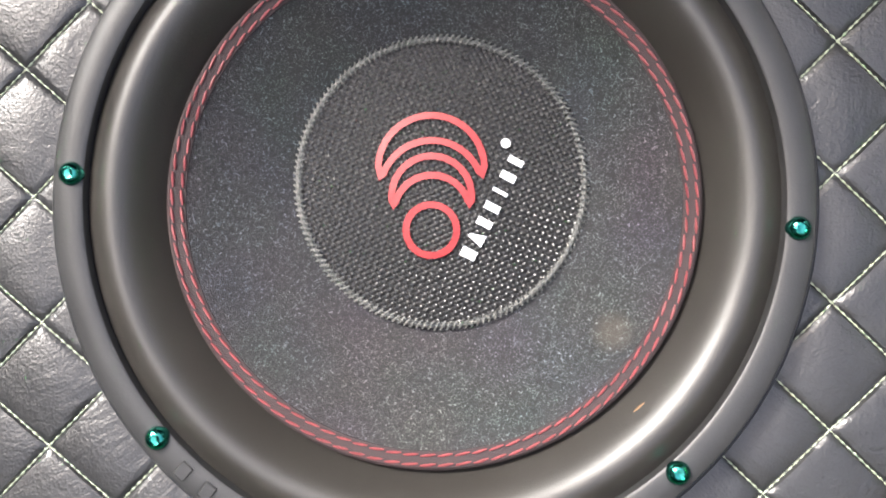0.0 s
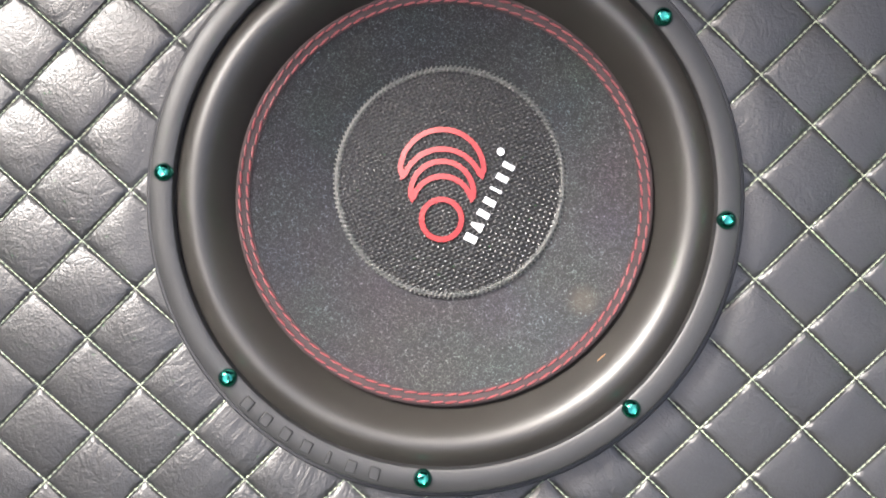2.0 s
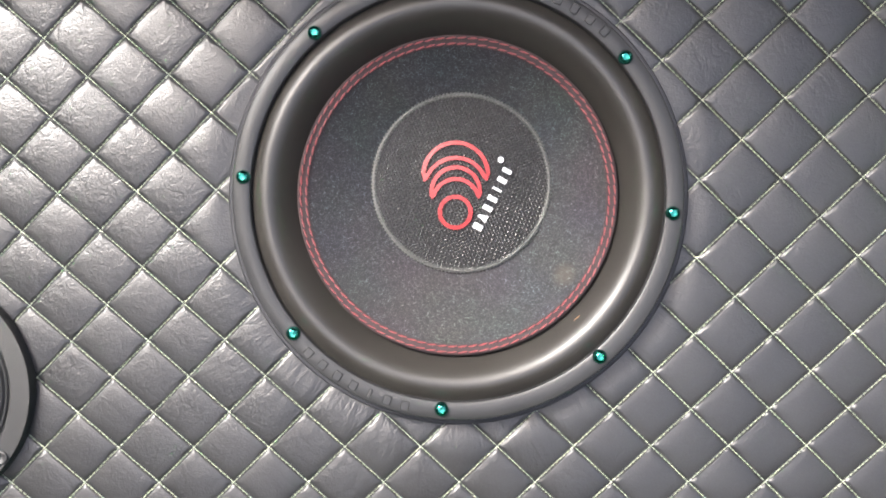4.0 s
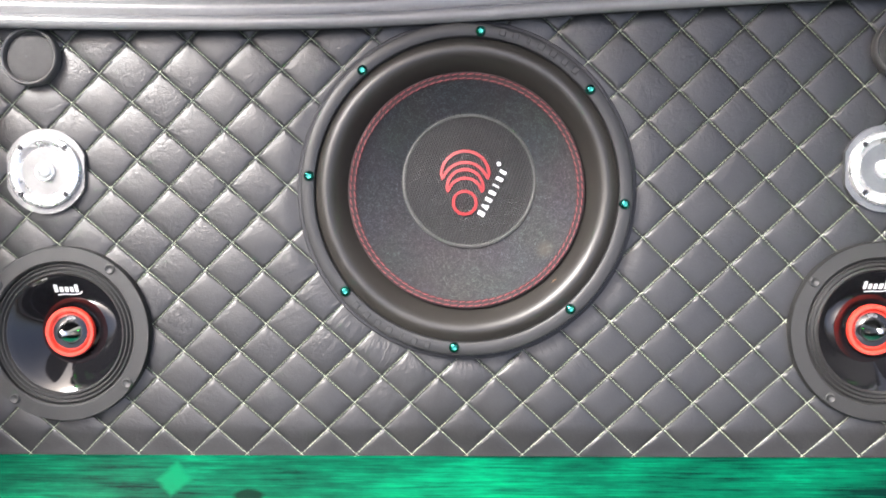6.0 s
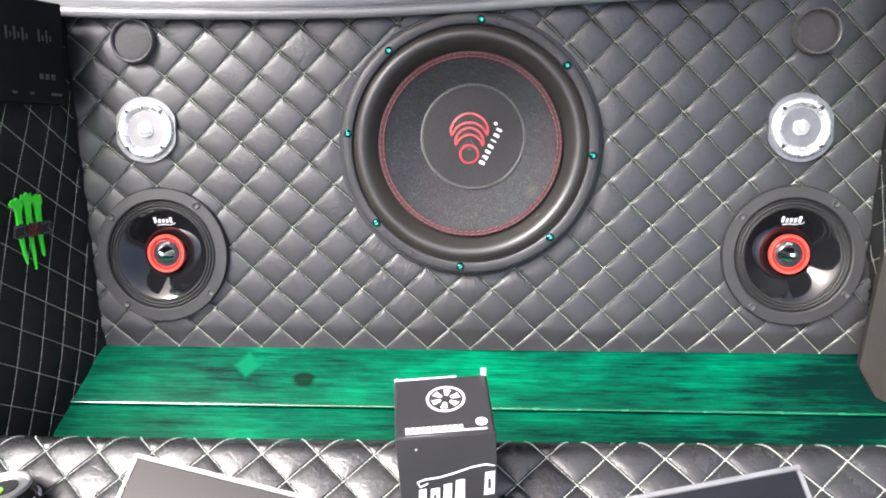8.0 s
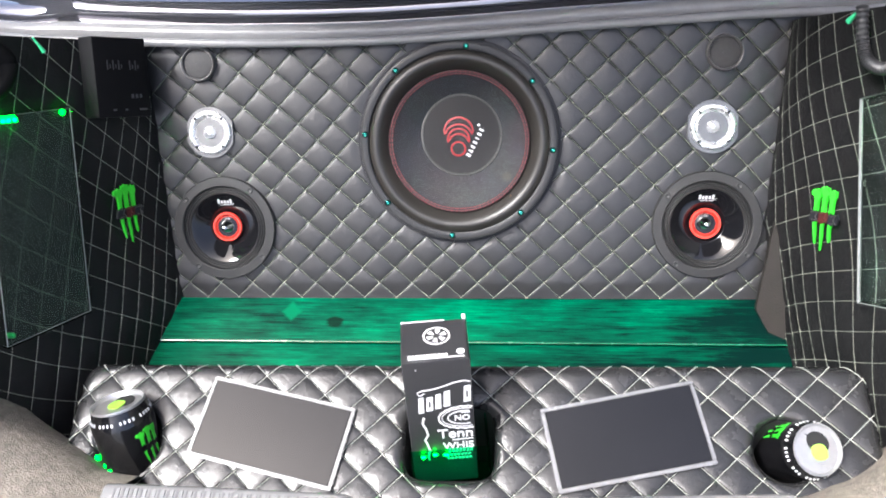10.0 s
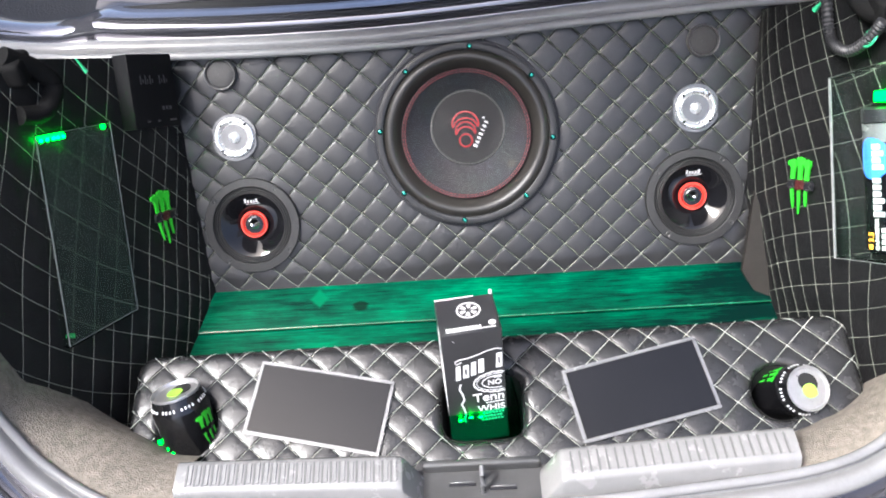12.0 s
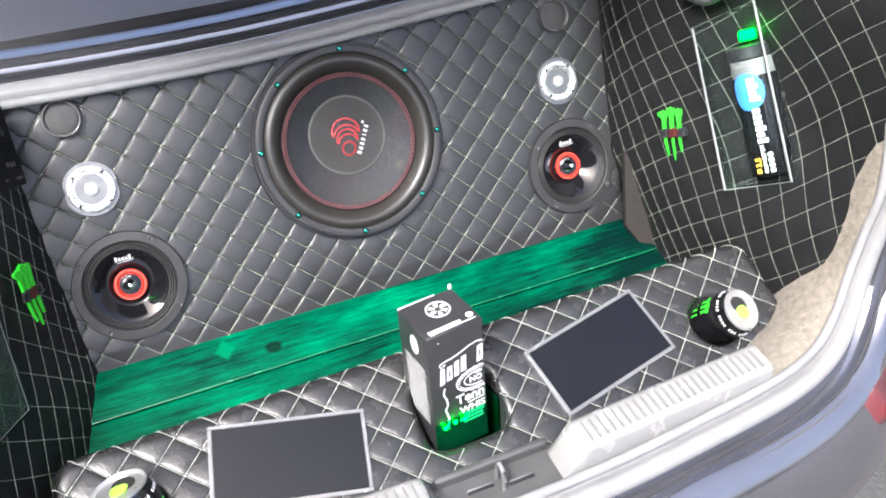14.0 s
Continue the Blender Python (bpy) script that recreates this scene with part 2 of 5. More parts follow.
THREAD_WHITE = surface("off-white thread", (0.36, 0.38, 0.33), (0.50, 0.52, 0.46), 0.6, grain=300, fine=2500)
THREAD_LINING = surface("grey-white lining thread", (0.125, 0.138, 0.112), (0.205, 0.22, 0.18), 0.6, grain=300, fine=2500)
RED_THREAD = surface("red thread", (0.13, 0.020, 0.023), (0.23, 0.042, 0.048), 0.5, grain=300, fine=2500)
FLANGE = surface("satin black plastic flange", (0.021, 0.021, 0.0215), (0.030, 0.030, 0.0305), 0.40, grain=30, fine=900, bump=0.05, ior=1.38)
GASKET = surface("black gasket", (0.004, 0.004, 0.007), (0.007, 0.007, 0.011), 0.6)
RUBBER = surface("moulded rubber surround", (0.018, 0.0165, 0.0145), (0.026, 0.024, 0.021), 0.40, grain=25, fine=1200, bump=0.06)
HEM = surface("dark hem cloth", (0.016, 0.010, 0.0105), (0.032, 0.018, 0.019), 0.7, grain=300, fine=2500, bump=0.4)
ORANGE_WEAR = surface("worn orange scratch", (0.16, 0.09, 0.045), (0.24, 0.14, 0.07), 0.6)
BLACK_RUBBER = surface("matt black rubber", (0.018, 0.018, 0.018), (0.03, 0.03, 0.03), 0.55)
FELT = felt("black fibre cone")
WEAVE = surface("woven glass cap", (0.022, 0.0215, 0.022), (0.036, 0.035, 0.036), 0.30, grain=2200, fine=1500, bump=0.03, ior=1.65)
EDGE_CLOTH = surface("grey woven trim", (0.02, 0.02, 0.019), (0.24, 0.24, 0.225), 0.6, grain=900, fine=2000, bump=0.4)
RED_PRINT = surface("red print", (0.23, 0.013, 0.015), (0.32, 0.024, 0.025), 0.5, grain=400, fine=1500)
WHITE_PRINT = surface("white print", (0.55, 0.55, 0.55), (0.7, 0.7, 0.7), 0.5, grain=300, fine=900)
GREEN_CHROME = surface("green anodised steel", (0.02, 0.19, 0.145), (0.06, 0.34, 0.27), 0.17, metal=1.0, grain=200, fine=900)
CHROME = surface("polished chrome", (0.55, 0.55, 0.56), (0.75, 0.75, 0.76), 0.10, metal=1.0, grain=60, fine=600, bump=0.02)
LINING = surface("black lid lining", (0.006, 0.006, 0.006), (0.010, 0.010, 0.010), 0.85, grain=60, fine=600, bump=0.5, ior=1.2)
STEEL = surface("polished aluminium", (0.86, 0.86, 0.85), (0.95, 0.95, 0.94), 0.28, metal=0.82, grain=60, fine=600, bump=0.03)
DULL_METAL = surface("grey bracket", (0.12, 0.12, 0.12), (0.2, 0.2, 0.2), 0.35, metal=0.6)
GLOSS_BLACK = surface("gloss black cone", (0.004, 0.004, 0.005), (0.007, 0.007, 0.008), 0.07, grain=20, fine=300, bump=0.01, spread=0.02, ior=1.42)
FOAM = surface("black foam edge", (0.010, 0.010, 0.010), (0.018, 0.018, 0.018), 0.55, grain=120, fine=1500, bump=0.3)
RED_RING = surface("red anodised ring", (0.60, 0.03, 0.018), (0.80, 0.06, 0.035), 0.3, grain=90, fine=800)
MESH_GREY = surface("dark speaker cloth", (0.02, 0.02, 0.02), (0.045, 0.043, 0.042), 0.6, grain=200, fine=2500, bump=0.4)
HOUSING = surface("grey-black tweeter ring", (0.07, 0.068, 0.067), (0.10, 0.098, 0.096), 0.30)
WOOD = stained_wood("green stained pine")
PRINT_BLACK = surface("black printed card", (0.018, 0.018, 0.019), (0.030, 0.030, 0.032), 0.40, grain=15, fine=500, bump=0.05)
CARD_EDGE = surface("worn card edge", (0.5, 0.5, 0.5), (0.75, 0.75, 0.75), 0.6)
SCREEN_GLASS = surface("switched-off screen glass", (0.003, 0.003, 0.0035), (0.005, 0.005, 0.006), 0.11, grain=12, fine=60, bump=0.0, spread=0.05, ior=1.40)
BEZEL = surface("silver screen frame", (0.15, 0.15, 0.153), (0.23, 0.23, 0.233), 0.25, metal=0.4, grain=30)
TRIM = surface("grey moulded scuff plate", (0.175, 0.174, 0.171), (0.225, 0.223, 0.22), 0.27, grain=25, fine=900, bump=0.10, spread=0.02)
SLOT_SHADE = surface("scuff plate grey with slot shade", (0.085, 0.085, 0.084), (0.11, 0.11, 0.108), 0.45, grain=25, fine=900, bump=0.1)
TRIM_DARK = surface("dark moulded plastic", (0.035, 0.035, 0.035), (0.06, 0.06, 0.06), 0.45, grain=25, fine=900, bump=0.15)
CARPET = surface("beige boot carpet", (0.10, 0.088, 0.070), (0.27, 0.24, 0.20), 0.95, grain=90, fine=450, bump=1.0, depth=0.004)
SEAL = surface("grey weatherstrip rubber", (0.15, 0.15, 0.15), (0.20, 0.20, 0.20), 0.20, grain=20, fine=300, bump=0.05)
PAINT = surface("dark blue-black car paint", (0.15, 0.15, 0.165), (0.21, 0.21, 0.235), 0.06, metal=0.8, grain=8, fine=30, bump=0.0, coat=1.0, spread=0.03)
WINDOW = surface("dark tinted glass", (0.006, 0.006, 0.010), (0.010, 0.010, 0.015), 0.05, grain=6, fine=200, bump=0.0, coat=1.0, spread=0.02)
RED_LENS = surface("red lamp lens", (0.35, 0.006, 0.01), (0.5, 0.01, 0.015), 0.1, coat=0.8)
TAUPE = surface("bare taupe board", (0.013, 0.0115, 0.010), (0.021, 0.0185, 0.016), 0.7, grain=30, fine=400, bump=0.3, ior=1.3)
CAN_BLACK = surface("black can lacquer", (0.005, 0.005, 0.006), (0.009, 0.009, 0.010), 0.14, metal=0.2, coat=0.3)
CAN_LID = surface("brushed can lid", (0.50, 0.50, 0.50), (0.63, 0.63, 0.63), 0.30, metal=0.8, grain=90)
LIME = surface("lime green paint", (0.025, 0.42, 0.015), (0.05, 0.56, 0.03), 0.4, grain=200)
LIME_TAB = surface("lime pull tab", (0.24, 0.52, 0.05), (0.34, 0.64, 0.08), 0.35)
MINT = surface("mint cable tie", (0.03, 0.40, 0.17), (0.06, 0.52, 0.25), 0.45)
BADGE = surface("dark red badge", (0.03, 0.012, 0.012), (0.10, 0.015, 0.015), 0.35)
BLUE = surface("blue label print", (0.03, 0.16, 0.72), (0.05, 0.22, 0.85), 0.35)
ORANGE = surface("orange label print", (0.85, 0.35, 0.02), (0.95, 0.45, 0.04), 0.4)
# near-black colour puts the shade of wells, holes and hidden spaces into the material
CAVITY_SHADE = surface("cavity shade in the base colour", (0.006, 0.006, 0.006), (0.010, 0.010, 0.010), 0.8)
AMP = surface("black amplifier case", (0.005, 0.005, 0.006), (0.008, 0.008, 0.009), 0.6, ior=1.2)
FAINT = surface("faint grey print", (0.035, 0.035, 0.038), (0.055, 0.055, 0.058), 0.5)
HOSE = surface("grey split conduit", (0.014, 0.014, 0.015), (0.026, 0.026, 0.028), 0.5)
ACRYLIC = clear_plastic("clear acrylic")
EDGE_GLINT = surface("painted glint on acrylic edge", (0.14, 0.15, 0.145), (0.22, 0.23, 0.225), 0.12, grain=60)
GREEN_ACRYLIC = clear_plastic("green acrylic", (0.06, 0.80, 0.36), 0.10)
SMOKED = clear_plastic("smoked acrylic", (0.42, 0.52, 0.46), 0.12)
SMOKED.node_tree.nodes["Principled BSDF"].inputs["Transmission Weight"].default_value = 0.96
ASPHALT = surface("worn asphalt", (0.035, 0.035, 0.036), (0.065, 0.064, 0.062), 0.9, grain=2, fine=90, bump=0.5, depth=0.01)
BLOCKER_WALL = surface("grey of added blocking walls", (0.09, 0.09, 0.09), (0.15, 0.15, 0.148), 0.85, grain=3, fine=120, bump=0.4, depth=0.004)
GREEN_GLINT = glow("green reflection glow", (0.002, 1.0, 0.03), 1.4)
LED_CASE = glow("capacitor display lamp", (0.004, 1.0, 0.005), 8.0)
LED_FAINT = glow("faint green lamp", (0.002, 0.5, 0.1), 0.03)
LED_AND_GLINT = glow("strong green lamp and reflection glow", (0.002, 1.0, 0.02), 22.0)
LED = glow("green lamp", (0.002, 1.0, 0.009), 9.0)


# ---- mesh helpers ----
def part(name, data, material, parent=None, label="", smooth=True, place=None):
    """One mesh object from (verts, faces) or a bmesh, under a thing or a part."""
    me = bpy.data.meshes.new(name)
    if isinstance(data, bmesh.types.BMesh):
        data.to_mesh(me)
        data.free()
    else:
        me.from_pydata([tuple(v) for v in data[0]], [], [tuple(f) for f in data[1]])
    me.materials.append(material)
    if smooth:
        me.shade_smooth()
        try:
            me.set_sharp_from_angle(angle=radians(42))
        except AttributeError:
            pass
    ob = new(name, me)
    if parent:
        ob.parent = parent
    if place is not None:
        ob.matrix_local = place if parent else ob.matrix_local
        if not parent:
            ob.matrix_world = place
    if label:
        ob["label"] = label
    return ob


def thing(name, place, label, category, group="", kind=""):
    ob = new(name)
    ob.empty_display_size = 0.02
    ob.matrix_world = place
    return tagged(ob, label, category, group, kind)


def joined(*meshes):
    verts, faces = [], []
    for v, f in meshes:
        base = len(verts)
        verts += list(v)
        faces += [tuple(i + base for i in face) for face in f]
    return verts, faces


def moved(mesh, m):
    return [tuple(m @ Vector(v)) for v in mesh[0]], mesh[1]


def lathe(profile, n=72, cap=False):
    """Turns (r, y) or (r, y, cx, cz) about the y axis, from the outside inwards."""
    verts, faces = [], []
    for p in profile:
        r, y, cx, cz = (*p, 0, 0)[:4] if len(p) < 4 else p
        verts += [(cx + r * math.cos(2 * math.pi * k / n), y, cz + r * math.sin(2 * math.pi * k / n)) for k in range(n)]
    for i in range(len(profile) - 1):
        for k in range(n):
            a, b = i * n + k, i * n + (k + 1) % n
            faces.append((a, a + n, b + n, b))
    if cap:
        faces.append(tuple(range((len(profile) - 1) * n, len(profile) * n)))
    return verts, faces


def tube(path, radius, n=10, closed=False, ends=True):
    """Sweeps a circle along a path; radius may be a list."""
    pts = [Vector(p) for p in path]
    m = len(pts)
    verts, faces = [], []
    up = Vector((0.13, 0.21, 0.97))
    for i, p in enumerate(pts):
        d = (pts[(i + 1) % m] - pts[i - 1]) if closed or 0 < i < m - 1 else (pts[1] - pts[0] if i == 0 else pts[-1] - pts[-2])
        d.normalize()
        a = d.cross(up).normalized()
        b = a.cross(d).normalized()
        r = radius[i] if isinstance(radius, (list, tuple)) else radius
        verts += [tuple(p + r * (math.cos(2 * math.pi * k / n) * a + math.sin(2 * math.pi * k / n) * b)) for k in range(n)]
    for i in range(m if closed else m - 1):
        for k in range(n):
            j = (i + 1) % m
            faces.append((i * n + k, i * n + (k + 1) % n, j * n + (k + 1) % n, j * n + k))
    if ends and not closed:
        faces += [tuple(range(n)), tuple(range((m - 1) * n, m * n))]
    return verts, faces


def block(sx, sy, sz, bevel=0.0, segments=2, at=(0, 0, 0)):
    bm = bmesh.new()
    bmesh.ops.create_cube(bm, size=1.0, matrix=Matrix.Translation(at) @ Matrix.Diagonal((sx, sy, sz, 1)))
    if bevel:
        bmesh.ops.bevel(bm, geom=list(bm.edges), offset=bevel, segments=segments, affect="EDGES", profile=0.6)
    return bm


def as_lists(bm):
    bm.verts.index_update()
    out = [tuple(v.co) for v in bm.verts], [tuple(v.index for v in f.verts) for f in bm.faces]
    bm.free()
    return out


def prism(outline, low, high, where):
    """Extrudes a flat outline of (u, v) between two heights; where(u, v, h) gives the place."""
    n = len(outline)
    verts = [where(u, v, low) for u, v in outline] + [where(u, v, high) for u, v in outline]
    faces = [tuple(range(n, 2 * n))] + [(i, (i + 1) % n, n + (i + 1) % n, n + i) for i in range(n)]
    return verts, faces


def ribbon(line, width, low, high, where, closed=False):
    """A raised stripe along a line of (u, v)."""
    n = len(line)
    verts, faces = [], []
    for i, (u, v) in enumerate(line):
        a = line[i - 1] if closed or i else line[0]
        b = line[(i + 1) % n] if closed or i < n - 1 else line[-1]
        d = Vector((b[0] - a[0], b[1] - a[1])).normalized()
        s = Vector((-d.y, d.x)) * width / 2
        verts += [where(u - s.x, v - s.y, low), where(u - s.x, v - s.y, high), where(u + s.x, v + s.y, high), where(u + s.x, v + s.y, low)]
    for i in range(n if closed else n - 1):
        j = (i + 1) % n
        faces += [(4 * i + k, 4 * i + k + 1, 4 * j + k + 1, 4 * j + k) for k in range(3)]
    if not closed:
        faces += [(0, 1, 2, 3), tuple(4 * (n - 1) + k for k in range(4))]
    return verts, faces


def arc(cx, cy, r, a0, a1, n=20):
    return [(cx + r * math.cos(radians(a0 + (a1 - a0) * k / n)), cy + r * math.sin(radians(a0 + (a1 - a0) * k / n))) for k in range(n + 1)]


def sheet(us, vs, surf, keep=None):
    """A grid over us x vs; surf(U, V) gives arrays x, y, z; keep(U, V) masks quads by their middle."""
    U, V = np.meshgrid(us, vs, indexing="ij")
    pts = np.stack(surf(U, V), -1).reshape(-1, 3)
    nu, nv = len(us), len(vs)
    i = np.arange((nu - 1) * (nv - 1))
    a = (i // (nv - 1)) * nv + i % (nv - 1)
    quads = np.stack([a, a + nv, a + nv + 1, a + 1], -1)
    if keep is not None:
        mid = keep((U[:-1, :-1] + U[1:, 1:]) / 2, (V[:-1, :-1] + V[1:, 1:]) / 2).ravel()
        quads = quads[mid]
    used = np.unique(quads)
    back = np.full(len(pts), -1)
    back[used] = np.arange(len(used))
    return pts[used].tolist(), back[quads].tolist()


def seam_steps(first, last):
    """Grid lines close to each seam, wide over the pads."""
    cut = (0.0, 0.035, 0.09, 0.18, 0.32, 0.5, 0.68, 0.82, 0.91, 0.965)
    return np.array([k + c for k in range(first, last) for c in cut] + [last])


def puff(p, q, high, sharp=0.30):
    """The rise of a quilted pad over its seams, which lie at whole p and whole q."""
    return high * (np.abs(np.sin(np.pi * p)) * np.abs(np.sin(np.pi * q))) ** sharp


def seams(p_lines, q_range, to_uv, surf, keep, dash=0.0040, gap=-0.0004, width=0.00058, swap=False):
    """Thread dashes along seams of whole p (or whole q with swap)."""
    verts, faces = [], []
    for p in p_lines:
        qs = np.linspace(q_range[0], q_range[1], 700)
        pp = np.full_like(qs, float(p))
        u, v = to_uv(qs, pp) if swap else to_uv(pp, qs)
        line = np.stack(surf(u, v), -1)
        ok = keep(u, v)
        run = np.r_[0, np.cumsum(np.linalg.norm(np.diff(line, axis=0), axis=1))]
        at = np.arange(random.random() * 0.003, run[-1] - dash, dash + gap)
        jit = np.random.uniform(-0.0002, 0.0002, len(at))
        starts = np.stack([np.interp(at + jit, run, line[:, k]) for k in range(3)], -1)
        ends = np.stack([np.interp(at + jit + dash, run, line[:, k]) for k in range(3)], -1)
        good = np.interp(at + dash / 2, run, ok.astype(float)) > 0.99
        for s, e in zip(starts[good], ends[good]):
            s, e = Vector(s), Vector(e)
            d = (e - s).normalized()
            a = d.cross(Vector((0.31, 0.83, 0.47))).normalized() * width
            b = d.cross(a).normalized() * width
            m = (s + e) / 2
            k = len(verts)
            verts += [tuple(s), tuple(e)] + [tuple(m + x) for x in (a, b, -a, -b)]
            faces += [(k, k + 2, k + 3), (k, k + 3, k + 4), (k, k + 4, k + 5), (k, k + 5, k + 2), (k + 1, k + 3, k + 2), (k + 1, k + 4, k + 3), (k + 1, k + 5, k + 4), (k + 1, k + 2, k + 5)]
    return verts, faces


# ---- the boot: opening, body, floor ----
C32, S32 = math.cos(radians(32)), math.sin(radians(32))


def world_y(yb, zb):
    return yb * C32 + zb * S32


def world_z(yb, zb):
    return 0.83 - yb * S32 + zb * C32


def on_board(x, y, z):
    return BOARD @ Vector((x, y, z))


# The rim of the boot opening, clockwise from the sill's left end: sill, right flank, upper edge, left flank.
TOP = [(0.672, 0.186), (0.571, 0.185), (0.441, 0.183), (0.352, 0.179), (0.173, 0.171), (0.016, 0.1625), (-0.105, 0.1575), (-0.181, 0.1565), (-0.248, 0.1565), (-0.392, 0.159), (-0.588, 0.167), (-0.688, 0.173)]
RIM_KEYS = [(-0.45, -0.607, 0.668), (-0.2, -0.616, 0.666), (0.1, -0.618, 0.666), (0.3, -0.606, 0.671), (0.43, -0.594, 0.677), (0.51, -0.575, 0.690), (0.565, -0.545, 0.715), (0.595, -0.520, 0.757), (0.615, -0.505, 0.82), (0.632, -0.49, 0.90), (0.665, -0.42, 0.99), (0.715, -0.25, 1.04), (0.745, -0.08, 1.03), (0.735, 0.03, 1.0)]
RIM_KEYS += [tuple(on_board(x, -0.014, z)) for x, z in TOP]
RIM_KEYS += [(-0.80, 0.058, 1.012), (-0.87, 0.03, 1.01), (-0.89, -0.08, 1.03), (-0.82, -0.25, 1.04), (-0.715, -0.42, 0.99), (-0.688, -0.49, 0.90), (-0.668, -0.505, 0.82), (-0.645, -0.522, 0.757), (-0.605, -0.550, 0.712), (-0.535, -0.585, 0.682)]


def smooth_loop(keys, per=8):
    n, out = len(keys), []
    for i in range(n):
        p0, p1, p2, p3 = (Vector(keys[(i + k) % n]) for k in (-1, 0, 1, 2))
        for k in range(per):
            t = k / per
            out.append(0.5 * (2 * p1 + (p2 - p0) * t + (2 * p0 - 5 * p1 + 4 * p2 - p3) * t * t + (3 * p1 - p0 - 3 * p2 + p3) * t**3))
    return out


RIM = smooth_loop(RIM_KEYS)
RIM_MID = Vector((0, -0.28, 0.84))


def rim_sweep(profile, first=0, last=None, reach=None):
    """Sweeps a profile of (outwards, upwards) round the rim, or along a stretch of it; reach(p) scales it inwards."""
    n, m = len(RIM), len(profile)
    last = n if last is None else last
    verts, faces = [], []
    for i in range(first, last):
        p = RIM[i % n]
        d = (RIM[(i + 2) % n] - RIM[(i - 2) % n]).normalized()
        out = p - RIM_MID
        up = d.cross(out).normalized()
        if up.dot(Vector((0, -0.6, 0.8))) < 0:
            up = -up
        up = (up * 0.5 + Vector((0, -0.434, 0.901)) * 0.5).normalized()
        up = (up - d * up.dot(d)).normalized()
        out = d.cross(up).normalized()
        if out.dot(p - RIM_MID) < 0:
            out = -out
        k = reach(p) if reach else 1.0
        verts += [tuple(p + out * a * (k if a < 0 else 1) + up * b) for a, b in profile]
    count = last - first
    whole = count == n
    for i in range(count if whole else count - 1):
        j = (i + 1) % count
        faces += [(i * m + k, j * m + k, j * m + k + 1, i * m + k + 1) for k in range(m - 1)]
    return verts, faces


car = thing("car", pose(0, 0, 0), "dark blue-black saloon car with its boot open", "car")
bulb = [(0.007 * math.cos(a), 0.007 * math.sin(a)) for a in [radians(200 - 20 * k) for k in range(15)]]
strip = part("weatherstrip", rim_sweep(bulb + [(0.0065, -0.006), (0.010, -0.008)]), SEAL, car, "grey rubber weatherstrip round the boot opening")
part("seal_lip", rim_sweep([(0.009, -0.009), (0.0135, -0.004), (0.016, 0.002), (0.021, 0.005), (0.029, 0.005), (0.036, 0.002), (0.039, -0.004), (0.0395, -0.012)]), SEAL, strip)
part("body_panel", rim_sweep([(0.038, -0.014), (0.043, -0.024), (0.052, -0.030), (0.060, -0.026), (0.064, -0.012), (0.070, -0.006), (0.085, -0.005), (0.11, -0.016), (0.16, -0.05), (0.21, -0.11), (0.25, -0.22), (0.27, -0.5)]), PAINT, car, "glossy dark painted body panel")
part("inner_flange", rim_sweep([(0.0, -0.006), (0.003, -0.012), (0.010, -0.022), (0.03, -0.034), (0.06, -0.06)]), BLACK_RUBBER, car)
lid_profile = [(0.200, 1.10), (0.205, 1.14), (0.14, 1.30), (0.01, 1.47), (-0.15, 1.61), (-0.26, 1.68), (-0.35, 1.715)]
lid_rows = [-0.72, -0.70, -0.3, 0.0, 0.3, 0.70, 0.72]
lid_at = lambda u, k, d: (u * (1 - 0.10 * k / 6), lid_profile[k][0] + d, lid_profile[k][1])
lid_mesh = [lid_at(u, k, 0.05 * (d if -0.71 < u < 0.71 else 0.4)) for d in (0, 1) for u in lid_rows for k in range(7)]
lid_faces = [(b + i * 7 + k, b + (i + 1) * 7 + k, b + (i + 1) * 7 + k + 1, b + i * 7 + k + 1) for b in (0, 49) for i in range(6) for k in range(6)]
lid_faces += [(i * 7 + k, (i + 1) * 7 + k, 49 + (i + 1) * 7 + k, 49 + i * 7 + k) for i in range(6) for k in (0, 6)]
window = sheet(np.linspace(-0.66, 0.66, 12), np.linspace(0, 1, 9), lambda u, v: (u * (1 - 0.12 * v), 0.235 + 0.75 * v, 0.99 + 0.42 * v - 0.05 * v * v))
part("rear_window", window, WINDOW, car, "dark tinted rear window")
part("boot_lid", (lid_mesh, lid_faces), LINING, car, "raised dark boot lid")
for x, y, z, w in ((0.70, -0.70, 0.60, 0.10), (-0.76, -0.66, 0.60, 0.10)):
    part("tail_lamp", block(w, 0.06, 0.10, 0.02, 3), RED_LENS, car, "red tail lamp lens", place=pose(x, y, z, 20, 0, 12 if x > 0 else -12))

ground = part("ground", sheet(np.linspace(-400, 400, 41), np.linspace(-400, 400, 41), lambda u, v: (u, v, 0 * u)), ASPHALT)
tagged(ground, "worn grey asphalt under and behind the car", "ground", kind="structure")
# unseen plain walls, added to block low sky light on either side
for name, x, y0, y1, h in (("wall_blocker_left", -3.6, -9.0, 6.0, 5.0), ("wall_blocker_right", 3.6, -2.3, 6.0, 5.6)):
    tagged(part(name, block(0.25, y1 - y0, h, 0.02, 1, (x, (y0 + y1) / 2, h / 2)), BLOCKER_WALL), "unseen plain grey wall added to block light from the side", "wall", kind="structure")


# ---- quilted speaker board ----
def row_z(n):
    return -0.227 + 0.0249 * n + 0.00013 * n * n


def col_w(n, x):
    return (0.05324 + 0.000305 * n) * np.where(x < 0, 1 + 0.0015 * n, 1.0 + 0.0004 * n)


